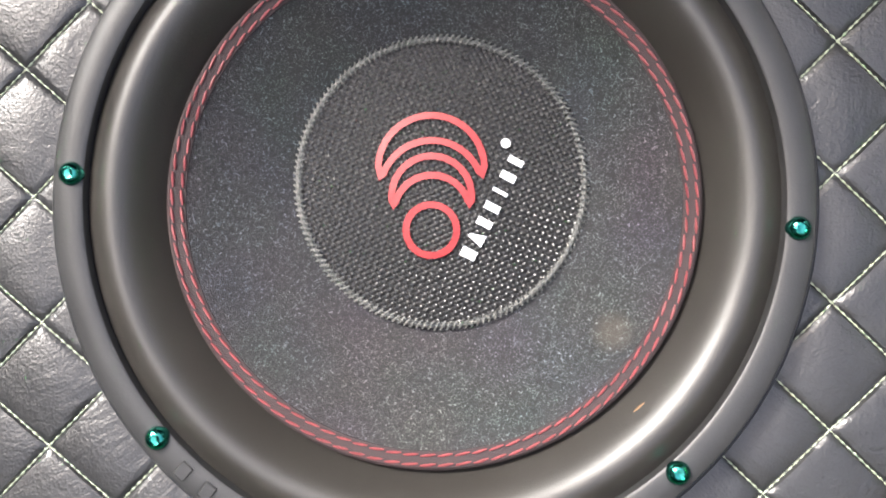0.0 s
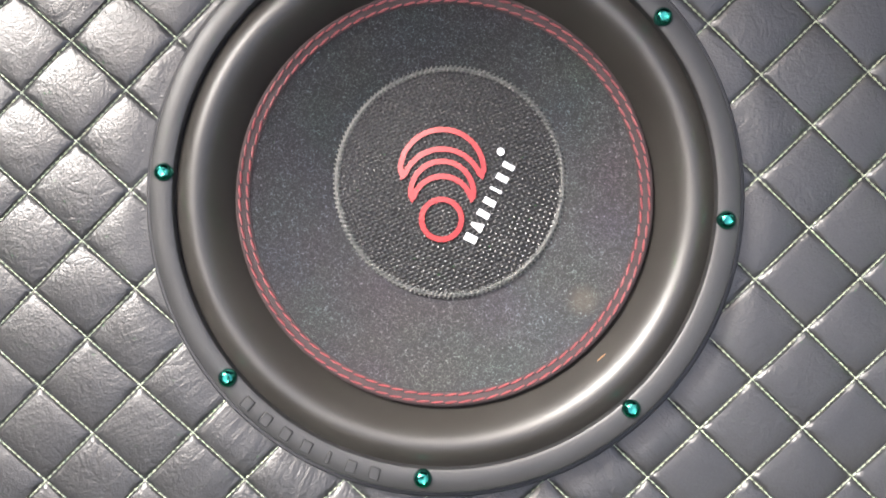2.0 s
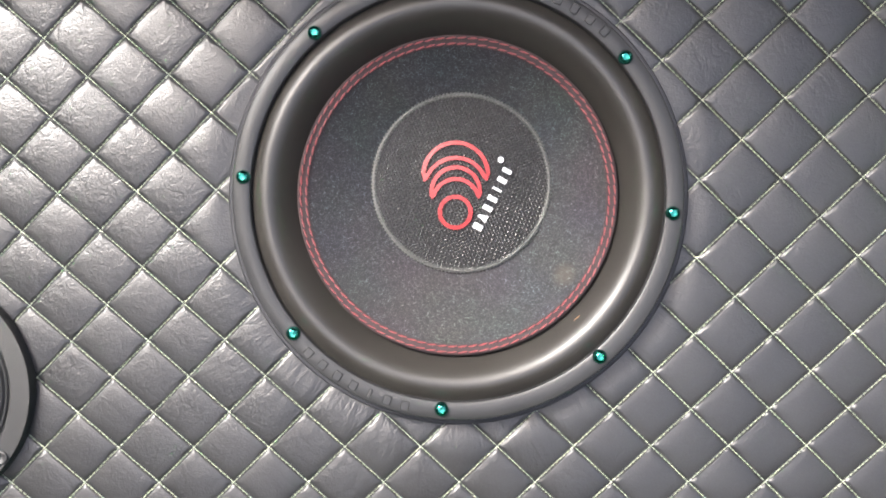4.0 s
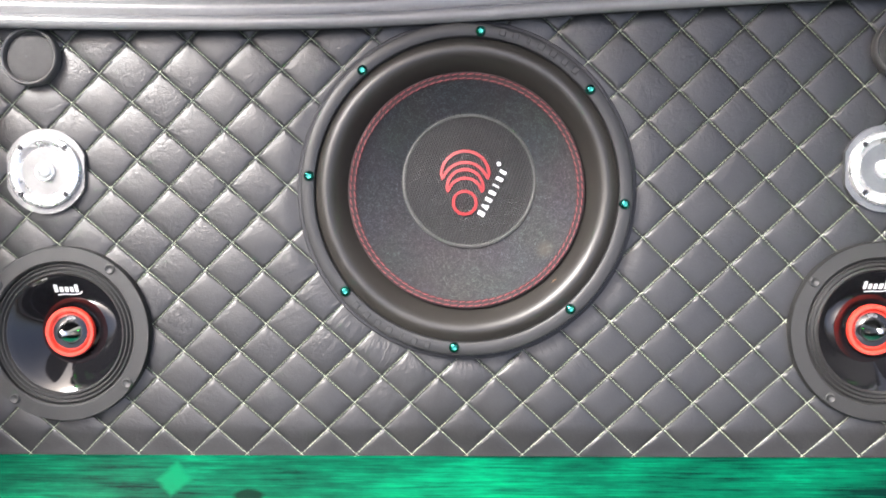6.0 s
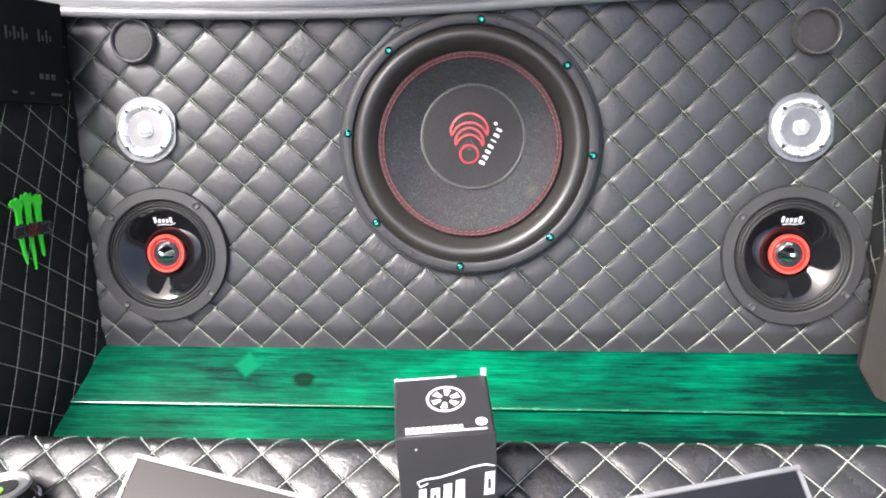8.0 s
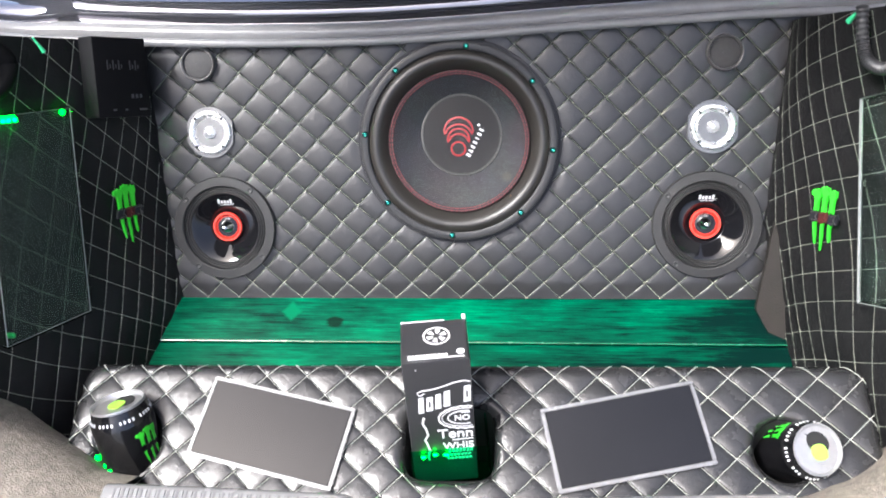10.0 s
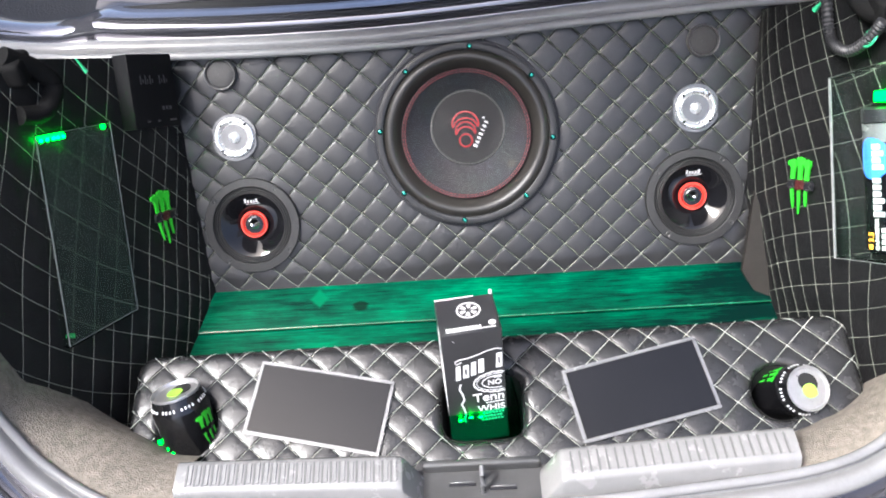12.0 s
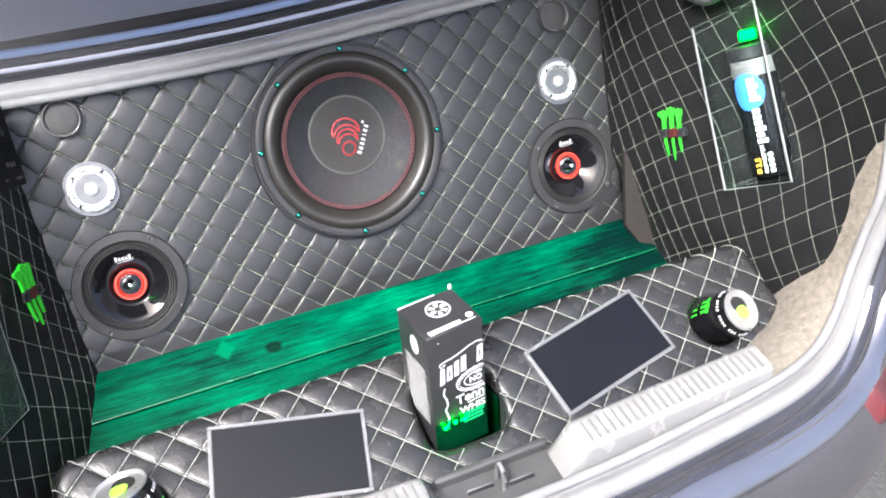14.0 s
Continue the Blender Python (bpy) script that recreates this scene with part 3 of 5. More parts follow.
def board_xz(p, q):
    n, k = p - q + 1, (p + q) / 2
    x = k * col_w(n, k)
    z0 = row_z(n)
    return x, z0 + 0.0012 * x * 13 * np.clip((z0 + 0.231) / 0.35, 0, 1)


SPEAKERS = [(0, 0, 0.150), (-0.385, -0.135, 0.070), (0.385, -0.133, 0.070), (-0.400, 0.020, 0.027), (0.389, 0.0185, 0.027), (-0.412, 0.128, 0.019), (0.403, 0.129, 0.019)]


def edge_x(z, side):
    t = np.clip((z + 0.256) / 0.42, 0, 1)
    return 0.471 + 0.034 * t if side < 0 else 0.464 + 0.04 * t


def board_keep(x, z, margin=0.0):
    ok = (x > -edge_x(z, -1) - 0.008) & (x < edge_x(z, 1) + 0.008) & (z > -0.30) & (z < 0.170 + 0.014 * np.clip((x - 0.05) / 0.3, 0, 1))
    for cx, cz, r in SPEAKERS:
        ok &= np.hypot(x - cx, z - cz) > r + margin
    return ok


def board_surface(x, z, p, q):
    h = puff(p, q, 0.0034, 0.22) * np.clip((z + 0.252) / 0.025, 0.2, 1)
    near = np.hypot(x, z)
    h = h * np.clip((near - 0.155) / 0.02, 0.25, 1)
    return x, 0.0035 - h, z


wall_back = part("wall_back", sheet(seam_steps(-16, 25), seam_steps(-24, 15), lambda p, q: board_surface(*board_xz(p, q), p, q), lambda p, q: board_keep(*board_xz(p, q))), LEATHER_BOARD, place=BOARD)
tagged(wall_back, "black diamond-quilted vinyl speaker board with pale green stitching", "wall", kind="structure")


def board_line(u, v):
    return u, 0.0035 - 0.0009 + 0 * u, v


far_keep = lambda u, v: board_keep(u, v, 0.002) & (u > -edge_x(v, -1)) & (u < edge_x(v, 1)) & (np.hypot(u, v) > 0.158)
threads = joined(seams(range(-16, 24), (-18, 24), board_xz, board_line, far_keep), seams(range(-24, 14), (-24, 24), board_xz, board_line, far_keep, swap=True))
tagged(part("stitching", threads, THREAD, wall_back, smooth=False), kind="stuff")


# ---- quilted side walls ----
def wall_x(yb, zb, side):
    y, z = world_y(yb, zb), world_z(yb, zb)
    if side > 0:
        flat = lambda y, z: 0.512 + 0.325 * (-y - 0.174) + 0.203 * (z - 0.787) + 0.040 * np.exp(-((y + 0.30) ** 2 + (z - 0.90) ** 2) / 0.022) + 0.013 * np.exp(-((z - 0.60) / 0.07) ** 2)
    else:
        flat = lambda y, z: 0.504 + 0.47 * (-y - 0.161) + 0.31 * (z - 0.682)
    seam = edge_x(zb, side) - 0.002 + (0.036 * np.clip((-0.13 - zb) / 0.12, 0, 1) if side > 0 else 0)
    here = flat(y, z)
    return here + (seam - flat(world_y(0, zb), world_z(0, zb))) * np.exp(np.minimum(yb, 0) / 0.07)


def wall_frame(yb, zb, side, lift):
    """A point on a side wall, lifted into the boot."""
    e = 0.004
    x = wall_x(yb, zb, side)
    dy, dz = (wall_x(yb + e, zb, side) - x) / e, (wall_x(yb, zb + e, side) - x) / e
    n = np.sqrt(1 + dy * dy + dz * dz)
    return side * (x - lift / n), yb + lift * dy / n, zb + lift * dz / n


def wall_tilt(zb, side):
    return 0.33 if side > 0 else np.clip(0.62 + (zb + 0.15), 0.36, 0.95)


def wall_pq(yb, zb, side):
    flat = np.maximum(-(yb - 0.22 * zb) - 0.020, -0.15)
    p = (-0.0245 + np.sqrt(np.maximum(0.0245**2 + 4 * 0.0009 * flat, 1e-5))) / (2 * 0.0009)
    return p + 0.10 * np.sin(14 * zb), (zb + 0.055 + wall_tilt(zb, side) * yb) / 0.043 + 0.10 * np.sin(19 * yb)


def wall_keep(yb, zb, side=1):
    y, z = world_y(yb, zb), world_z(yb, zb)
    return (y > (-0.484 if side > 0 else -0.460)) & (zb < (0.172 if side > 0 else 0.163)) & (z > 0.50)


def wall_thread(side, lines, axis):
    """Seams found by stepping along one axis and solving for the other."""
    out = []
    for c in lines:
        if axis == 0:
            zb = np.linspace(-0.52, 0.215, 500)
            n = c - 0.10 * np.sin(14 * zb)
            yb = -(0.020 + 0.0245 * n + 0.0009 * n * n) + 0.22 * zb
        else:
            yb = np.linspace(-0.60, 0.0, 400)
            zb = np.full_like(yb, c * 0.043)
            for _ in range(30):
                zb = zb - (wall_pq(yb, zb, side)[1] - c) * 0.043 * 0.5
        out.append(seams([0], (0, 1), lambda p, q: (yb_at(q, yb), yb_at(q, zb)), lambda u, v: wall_frame(u, v, side, 0.0009 + 0.0025 * np.sin(23 * u + 3) * np.sin(17 * v)), lambda u, v: wall_keep(u, v, side) & (u < -0.003), dash=0.0048, gap=-0.0008, width=0.00085))
    return joined(*out)


def yb_at(q, values):
    return np.interp(q, np.linspace(0, 1, len(values)), values)


for side, name in ((-1, "wall_left"), (1, "wall_right")):
    def side_surface(u, v, side=side):
        p, q = wall_pq(u, v, side)
        return wall_frame(u, v, side, puff(p, q, 0.0020) + 0.0025 * np.sin(23 * u + 3) * np.sin(17 * v))
    wall = part(name, sheet(np.linspace(-0.62, 0.004, 210), np.linspace(-0.54, 0.176 if side > 0 else 0.166, 250), side_surface, lambda u, v, side=side: wall_keep(u, v, side)), LEATHER_WALL, place=BOARD)
    tagged(wall, "slack black quilted vinyl side lining with off-white square stitching", "wall", kind="structure")
    grid = joined(wall_thread(side, range(-4, 18), 0), wall_thread(side, range(-22, 10), 1))
    tagged(part("stitching", grid, THREAD_LINING, wall, smooth=False), kind="stuff")

# bare board showing between the speaker board and the right lining
flap = part("trim", prism([(0.480, -0.125), (0.459, -0.262), (0.505, -0.350), (0.512, -0.30), (0.507, -0.22)], 0.006, 0.016, lambda u, v, h: tuple(on_board(u, -h - 0.012 - 0.35 * max(0, u - 0.47), v))), TAUPE, smooth=False)
tagged(flap, "bare taupe board showing beside the lining", "trim", kind="structure")

# carpet that lines the rim's lower corners and flanks inside the seal
def carpet_reach(p):
    k = 0.52 if p.x > 0 else 0.8
    return k if p.z < 0.69 else max(0.13 if p.x > 0 else 0.25, k - (p.z - 0.69) * 6)


carpet_profile = [(0.004, -0.009), (-0.010, -0.004), (-0.030, -0.008), (-0.060, -0.022), (-0.092, -0.046), (-0.112, -0.085), (-0.118, -0.14)]
low = [i for i, p in enumerate(RIM) if p.x > 0.39 and p.z < 1.02 and p.y < -0.3]
part("carpet_lining", rim_sweep(carpet_profile, min(low), max(low), carpet_reach), CARPET, car, "worn beige boot carpet")
low = [i for i, p in enumerate(RIM) if p.x < -0.385 and p.z < 0.90]
part("carpet_lining", rim_sweep(carpet_profile, min(i for i in low if i > 20), len(RIM) + 2, carpet_reach), CARPET, car, "worn beige boot carpet")

floor = part("floor", sheet(np.linspace(-0.66, 0.66, 12), np.linspace(-0.62, 0.02, 8), lambda u, v: (u, v, 0.515 + 0 * u)), CAVITY_SHADE)
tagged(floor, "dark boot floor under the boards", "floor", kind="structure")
back_panel = part("bulkhead", prism([(-0.62, -0.36), (0.62, -0.36), (0.62, 0.26), (-0.62, 0.26)], -0.10, -0.09, lambda u, v, h: tuple(on_board(u, -h, v))), CAVITY_SHADE, smooth=False)
tagged(back_panel, "dark bulkhead behind the speaker board", "wall", kind="structure")

# ---- green boards ----
PLANKS = Matrix.Translation((0, -0.136, 0.6155)) @ Matrix.Rotation(math.atan2(0.043, 0.106), 4, "X")


def plank(depth0, depth1, x0, x1):
    bm = block(x1 - x0, depth1 - depth0, 0.018, 0.0045, 4, ((x0 + x1) / 2, -(depth0 + depth1) / 2, -0.009))
    return bm


for d0, d1, drop in ((-0.003, 0.0745, 0.0), (0.0755, 0.150, 0.0015)):
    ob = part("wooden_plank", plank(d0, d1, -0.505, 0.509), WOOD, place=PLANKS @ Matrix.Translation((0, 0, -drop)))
    if d0 < 0.05:
        part("rounded_edge", tube([(x, -0.0738, -0.0004 + 0.0002 * math.sin(40 * x)) for x in np.linspace(-0.503, 0.507, 60)], [0.0012 + 0.0008 * math.sin(9 * x + 1.2) ** 2 for x in np.linspace(-0.503, 0.507, 60)], 8), VARNISH, ob, "glossy rounded front edge")
    tagged(ob, "green-stained pine board with dark grain across the boot", "plank", "green boards across the boot")


# ---- quilted console in front ----
PAD = Matrix.Translation((0, -0.373, 0.664)) @ Matrix.Rotation(math.atan(0.38), 4, "X") @ Matrix.Rotation(radians(-1.2), 4, "Y")
WELL = (0.001, -0.066, 0.061, 0.050)


def pad_pq(x, s):
    k, n = (x - 0.085) / 0.0583, (s - 0.028) / 0.0275
    return k + n / 2, k - n / 2


def pad_xs(p, q):
    return 0.085 + 0.0583 * (p + q) / 2, 0.028 + 0.0275 * (p - q)


CAN_HOLES = [(-0.453, -0.070, 0.045), (0.440, -0.070, 0.041)]


def pad_keep(x, s, margin=0.0):
    cx, cs, a, b = WELL
    ok = (((np.abs(x - cx) / (a + margin)) ** 5 + (np.abs(s - cs) / (b + margin)) ** 5) ** 0.2 > (0.84 if margin == 0 else 1))
    for hx, hs, r in CAN_HOLES:
        ok &= np.hypot(x - hx, s - hs) > (r + margin if margin else 0.8 * r)
    return ok


def pad_edge(x, s):
    """How far inside the rounded outline a point lies."""
    half, front, back, r = 0.562, -0.185, 0.0530, 0.035
    ax = np.abs(x - 0.008 + 0.05 * (s + 0.09) * np.sign(x)) - (half - r)
    a = np.maximum(ax, 0)
    c = np.maximum(np.maximum(s - (back - r), (front + r) - s), 0)
    return r - np.hypot(a, c) - np.minimum(0, np.maximum(ax, np.maximum(s - (back - r), (front + r) - s)))


def pad_surface(x, s, p=None, q=None):
    if p is None:
        p, q = pad_pq(x, s)
    d = pad_edge(x, s)
    fall = np.clip(1 - d / 0.016, 0, 1)
    h = puff(p, q, 0.0040, 0.20) * np.clip(d / 0.02, 0, 1) - 0.06 * (1 - np.sqrt(np.clip(1 - fall**2, 0, 1))) ** 1.3
    cx, cs, a, b = WELL
    rim = ((np.abs(x - cx) / a) ** 5 + (np.abs(s - cs) / b) ** 5) ** 0.2
    inward = np.maximum(1 / np.maximum(rim, 0.3), 1)
    x, s = cx + (x - cx) * inward, cs + (s - cs) * inward
    h = h - 0.010 * np.clip(1 - (rim - 1) / 0.16, 0, 1) ** 2
    for hx, hs, r in CAN_HOLES:
        ring = np.hypot(x - hx, s - hs) / r
        push = np.maximum(1 / np.maximum(ring, 0.3), 1)
        x, s = hx + (x - hx) * push, hs + (s - hs) * push
        h = h - 0.009 * np.clip(1 - (ring - 1) / 0.18, 0, 1) ** 2
    return x, s, h


console = thing("padded_console", PAD, "black quilted vinyl console with cut-outs and pale stitching", "console")
part("cover", sheet(seam_steps(-18, 16), seam_steps(-14, 18), lambda p, q: pad_surface(*pad_xs(p, q), p, q), lambda p, q: pad_keep(*pad_xs(p, q)) & (pad_edge(*pad_xs(p, q)) > -0.004)), LEATHER_PAD, console)
pad_line = lambda u, v: (u, v, pad_surface(u, v)[2] * 0 + np.where(pad_edge(u, v) < 0.016, pad_surface(u, v)[2], 0) + 0.0008)
pad_ok = lambda u, v: pad_keep(u, v, 0.004) & (pad_edge(u, v) > 0.002) & (v > -0.182)
threads = joined(seams(range(-16, 14), (-18, 18), pad_xs, pad_line, pad_ok, width=0.0008), seams(range(-14, 16), (-18, 18), pad_xs, pad_line, pad_ok, swap=True, width=0.0008))
tagged(part("stitching", threads, THREAD_WHITE, console, smooth=False), kind="stuff")
cx, cs, a, b = WELL
ring = [(cx + a * math.copysign(abs(math.cos(t)) ** 0.4, math.cos(t)), cs + b * math.copysign(abs(math.sin(t)) ** 0.4, math.sin(t))) for t in [2 * math.pi * k / 48 for k in range(48)]]
n = len(ring)
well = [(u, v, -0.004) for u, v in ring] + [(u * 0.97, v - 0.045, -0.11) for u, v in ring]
part("well", (well, [(i, (i + 1) % n, n + (i + 1) % n, n + i) for i in range(n)] + [tuple(range(n, 2 * n))]), CAVITY_SHADE, console, "dark well cut into the console")
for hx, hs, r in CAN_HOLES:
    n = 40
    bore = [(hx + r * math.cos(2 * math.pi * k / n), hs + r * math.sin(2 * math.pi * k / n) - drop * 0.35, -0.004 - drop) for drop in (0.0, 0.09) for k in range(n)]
    part("well", (bore, [(k, (k + 1) % n, n + (k + 1) % n, n + k) for k in range(n)] + [tuple(range(n, 2 * n))]), CAVITY_SHADE, console, "dark round well for a can")
part("box_body", prism([(-0.55, -0.175), (0.566, -0.175), (0.556, 0.03), (-0.54, 0.03)], -0.13, -0.115, lambda u, v, h: (u, v, h)), CAVITY_SHADE, console, smooth=False)



# ---- subwoofer ----
def subwoofer():
    root = thing("subwoofer", BOARD, "large black subwoofer with red stitching and woven dust cap", "speaker")
    part("gasket", lathe([(0.1592, 0.002), (0.1592, -0.0042), (0.1584, -0.0052), (0.152, -0.0052)], 128), GASKET, root)
    ring = part("flange", lathe([(0.1542, -0.003), (0.1544, -0.0140), (0.1541, -0.0149), (0.1533, -0.0155), (0.1434, -0.0155), (0.1422, -0.0148), (0.1416, -0.0125), (0.1412, 0.004)], 144), FLANGE, root, "satin black mounting ring")
    for mid in (-119, 62):
        for k in range(7):
            a = radians(mid + (k - 3) * 4.9)
            spin = Matrix.Rotation(a - math.pi / 2, 4, Vector((0, -1, 0)))
            bar = as_lists(block(0.0062 if k != 4 else 0.003, 0.0012, 0.0072, 0.0008, 1))
            part("raised_mark", moved(bar, Matrix.Translation((0.1486 * math.cos(a), -0.0156, 0.1486 * math.sin(a))) @ spin), FLANGE, ring)
    for k in range(8):
        a = radians((84.6, 38.7, -5.3, -48.9, -94.5, -140.3, 174.6, 130.7)[k])
        at = (0.1470 * math.cos(a), -0.0010, 0.1470 * math.sin(a))
        head = lathe([(0.0050, -0.0120), (0.0052, -0.0135), (0.0046, -0.0160), (0.0034, -0.0176), (0.0022, -0.0180), (0.0020, -0.0166), (0.0004, -0.0164)], 24, True)
        part("screw", moved(head, Matrix.Translation(at)), GREEN_CHROME, root, "green chromed socket screw")
    roll = []
    for k in range(25):
        t = k / 24
        r = 0.1422 + (0.1105 - 0.1422) * t
        roll.append((r, -0.0095 - 0.0065 * math.sin(math.pi / 2 * t / 0.36) if t < 0.36 else 0.002 - 0.018 * math.cos(math.pi / 2 * (t - 0.36) / 0.64) ** 1.15))
    part("surround", lathe(roll, 144), RUBBER, root, "dark moulded rubber half-roll surround")
    part("cone_hem", lathe([(0.1112, 0.0), (0.1112, -0.0042), (0.1100, -0.0052), (0.1036, -0.0034), (0.1026, -0.001)], 144), HEM, root, "dark cloth hem round the cone")
    for r, y in ((0.1088, -0.0053), (0.1050, -0.0043)):
        bits = []
        for k in range(92):
            a0 = 2 * math.pi * k / 92
            line = [((r + 0.0004 - 0.00027 * i) * math.cos(a0 + i * 0.0200), y, (r + 0.0004 - 0.00027 * i) * math.sin(a0 + i * 0.0200)) for i in range(4)]
            bits.append(tube(line, [0.0003, 0.0006, 0.0006, 0.0003], 6))
        part("red_stitching", joined(*bits), RED_THREAD, root, "red thread stitched round the cone edge")
    part("scratch", tube([(0.0790, -0.0160, -0.0860), (0.0815, -0.0163, -0.0838), (0.0835, -0.0161, -0.0822)], [0.0002, 0.0005, 0.0002], 5), ORANGE_WEAR, root, "small orange scratch")
    cone = [(0.1034 + (0.058 - 0.1034) * t, -0.0030 + 0.026 * t**0.9, 0.003 * t, 0.010 * t) for t in [k / 14 for k in range(15)]]
    part("cone", lathe(cone, 144), FELT, root, "black fibre cone flecked with grey")
    dome = lambda u, v: 0.0195 - 0.0125 * (1 - np.minimum(1, (u * u + v * v) / 0.0625**2))
    s = 0.00215
    ca, sa = math.cos(radians(24)), math.sin(radians(24))

    def woven(a, b):
        u, v = (a * ca - b * sa) * s, (a * sa + b * ca) * s
        over = np.where((np.floor(a) + np.floor(b)) % 2 < 1, np.abs(np.sin(np.pi * a)), np.abs(np.sin(np.pi * b)))
        cross = np.where((np.floor(a) + np.floor(b)) % 2 < 1, np.abs(np.sin(np.pi * b)), np.abs(np.sin(np.pi * a)))
        return u + 0.003, dome(u, v) - 0.0013 * over * (0.45 + 0.55 * cross**0.7), v + 0.010

    span = np.arange(-150, 151) * 0.2
    cap = part("dust_cap", sheet(span, span, woven, lambda a, b: np.hypot(a, b) * s < 0.0620), WEAVE, root, "woven black dust cap")
    part("cap_trim", moved(lathe([(0.0642, 0.0215), (0.0644, 0.0192), (0.0636, 0.0178), (0.0626, 0.0176), (0.0619, 0.0184), (0.0617, 0.0205)], 120), Matrix.Translation((0.003, 0, 0.010))), EDGE_CLOTH, root, "frayed grey trim round the dust cap")
    bits = []
    for k in range(150):
        a = 2 * math.pi * k / 150
        r0, r1 = 0.0649, 0.0612
        bits.append(tube([(0.003 + r0 * math.cos(a), 0.0178, 0.010 + r0 * math.sin(a)), (0.003 + 0.0631 * math.cos(a + 0.02), 0.0160, 0.010 + 0.0631 * math.sin(a + 0.02)), (0.003 + r1 * math.cos(a + 0.035), 0.0170, 0.010 + r1 * math.sin(a + 0.035))], 0.0005, 5))
    part("cap_stitching", joined(*bits), EDGE_CLOTH, root)
    onto = lambda u, v, h: (1.035 * u + 0.003, float(dome(u, v)) - 0.0013 - h, 1.035 * v + 0.010)
    part("ring_mark", ribbon(arc(-0.0042, -0.0205, 0.0105, 0, 352, 44), 0.0029, 0, 0.0007, onto, closed=True), RED_PRINT, cap, "red printed ring")
    for cy, ro, ri, shift, a0, a1, b0, b1 in ((-0.0065, 0.0165, 0.0158, -0.0072, -12, 190, 12, 168), (0.0050, 0.0220, 0.0213, -0.0098, -2, 180, 16, 164)):
        outer = arc(-0.0038, cy, ro, a0 + 4, a1 - 4, 30)
        inner = arc(-0.0038, cy + shift, ri, b1, b0, 26)
        part("crescent_mark", ribbon(outer + inner, 0.0029, 0, 0.0007, onto, closed=True), RED_PRINT, cap, "red printed crescent outline")
    ux, uz = (935 - 832) / 219, (455 - 262) / 219
    for k in range(7):
        t = (k + 0.5) / 7
        px, pz = (832 - 791 + t * 103) * 0.000229, -(455 - 308 - t * 193) * 0.000229
        wide, tall = (0.0042, 0.0021, 0.0034, 0.0034, 0.0017, 0.0034, 0.0030)[k], 0.0068
        half = [(-wide / 2, -tall / 2), (wide / 2, -tall / 2), (wide / 2, tall / 2), (-wide / 2, tall / 2)] if k not in (1,) else [(-0.0026, -tall / 2), (0.0026, -tall / 2), (0.0008, tall / 2), (-0.0008, tall / 2)]
        turned = [(px + a * ux - b * uz, pz + a * uz + b * ux) for a, b in half]
        part("white_bar", prism(turned, 0, 0.0007, onto), WHITE_PRINT, cap, "white printed lettering bar", smooth=False)
    part("white_dot", prism(arc(0.0272, 0.0150, 0.0021, 0, 345, 16), 0, 0.0007, onto), WHITE_PRINT, cap, smooth=False)
    return root


subwoofer()


# ---- the smaller speakers ----
def midrange(x, z):
    root = thing("midrange_speaker", BOARD @ pose(x, 0, z), "black midrange speaker with glossy cone and red ring", "speaker", "midrange speakers")
    rim = part("rim", lathe([(0.0835, 0.004), (0.0840, -0.0055), (0.0828, -0.0078), (0.0700, -0.0085), (0.0682, -0.0070), (0.0675, -0.002)], 96), FOAM, root, "matt black moulded rim")
    for k in range(4):
        a = radians(45 + 90 * k + 8)
        part("screw_tab", moved(lathe([(0.0050, -0.006), (0.0050, -0.0092), (0.0040, -0.0098), (0.0018, -0.0086), (0.0004, -0.0084)], 18, True), Matrix.Translation((0.0775 * math.cos(a), 0, 0.0775 * math.sin(a)))), BLACK_RUBBER, rim)
    ridges = [(0.0676 - 0.0115 * k / 36, -0.0035 - 0.0022 * math.sin(k / 36 * math.pi * 3) ** 2) for k in range(37)]
    part("surround", lathe(ridges, 96), FOAM, root, "ridged black foam surround")
    coney = lambda r: -0.0030 + 0.021 * ((0.0562 - r) / 0.034) ** 1.15
    cone = part("cone", lathe([(0.0562 - 0.034 * k / 14, coney(0.0562 - 0.034 * k / 14)) for k in range(15)], 96), GLOSS_BLACK, root, "glossy black concave cone")
    ring = [(0.0242, 0.0120), (0.0242, 0.0085), (0.0234, 0.0072), (0.0205, 0.0072), (0.0198, 0.0085), (0.0198, 0.0145)]
    part("red_ring", lathe(ring, 72), RED_RING, root, "bright red ring round the plug")
    part("phase_plug", lathe([(0.0197, 0.014), (0.0194, 0.0095), (0.0186, 0.0075), (0.0120, -0.0005), (0.0050, -0.0080), (0.0030, -0.0095), (0.0010, -0.0100)], 48, True), CHROME, root, "polished bullet-shaped plug")
    onto = lambda u, v, h: (u, float(coney(min(0.056, math.hypot(u, v)))) - 0.0005 - h, v)
    for k in range(5):
        cx0 = -0.0105 + 0.0050 * k
        tall = 0.0075 if k in (0, 4) else 0.0052
        part("white_bar", prism([(cx0 - 0.0017, 0.0390), (cx0 + 0.0017, 0.0390), (cx0 + 0.0019, 0.0390 + tall), (cx0 - 0.0015, 0.0390 + tall)], 0, 0.0004, onto), WHITE_PRINT, cone, "white printed lettering bar", smooth=False)
    part("white_stroke", ribbon([(-0.010, 0.0364), (-0.002, 0.0370), (0.006, 0.0366), (0.013, 0.0378), (0.0145, 0.0398)], 0.0010, 0, 0.0004, onto), WHITE_PRINT, cone, smooth=False)
    return root


midrange(-0.385, -0.135)
midrange(0.385, -0.133)


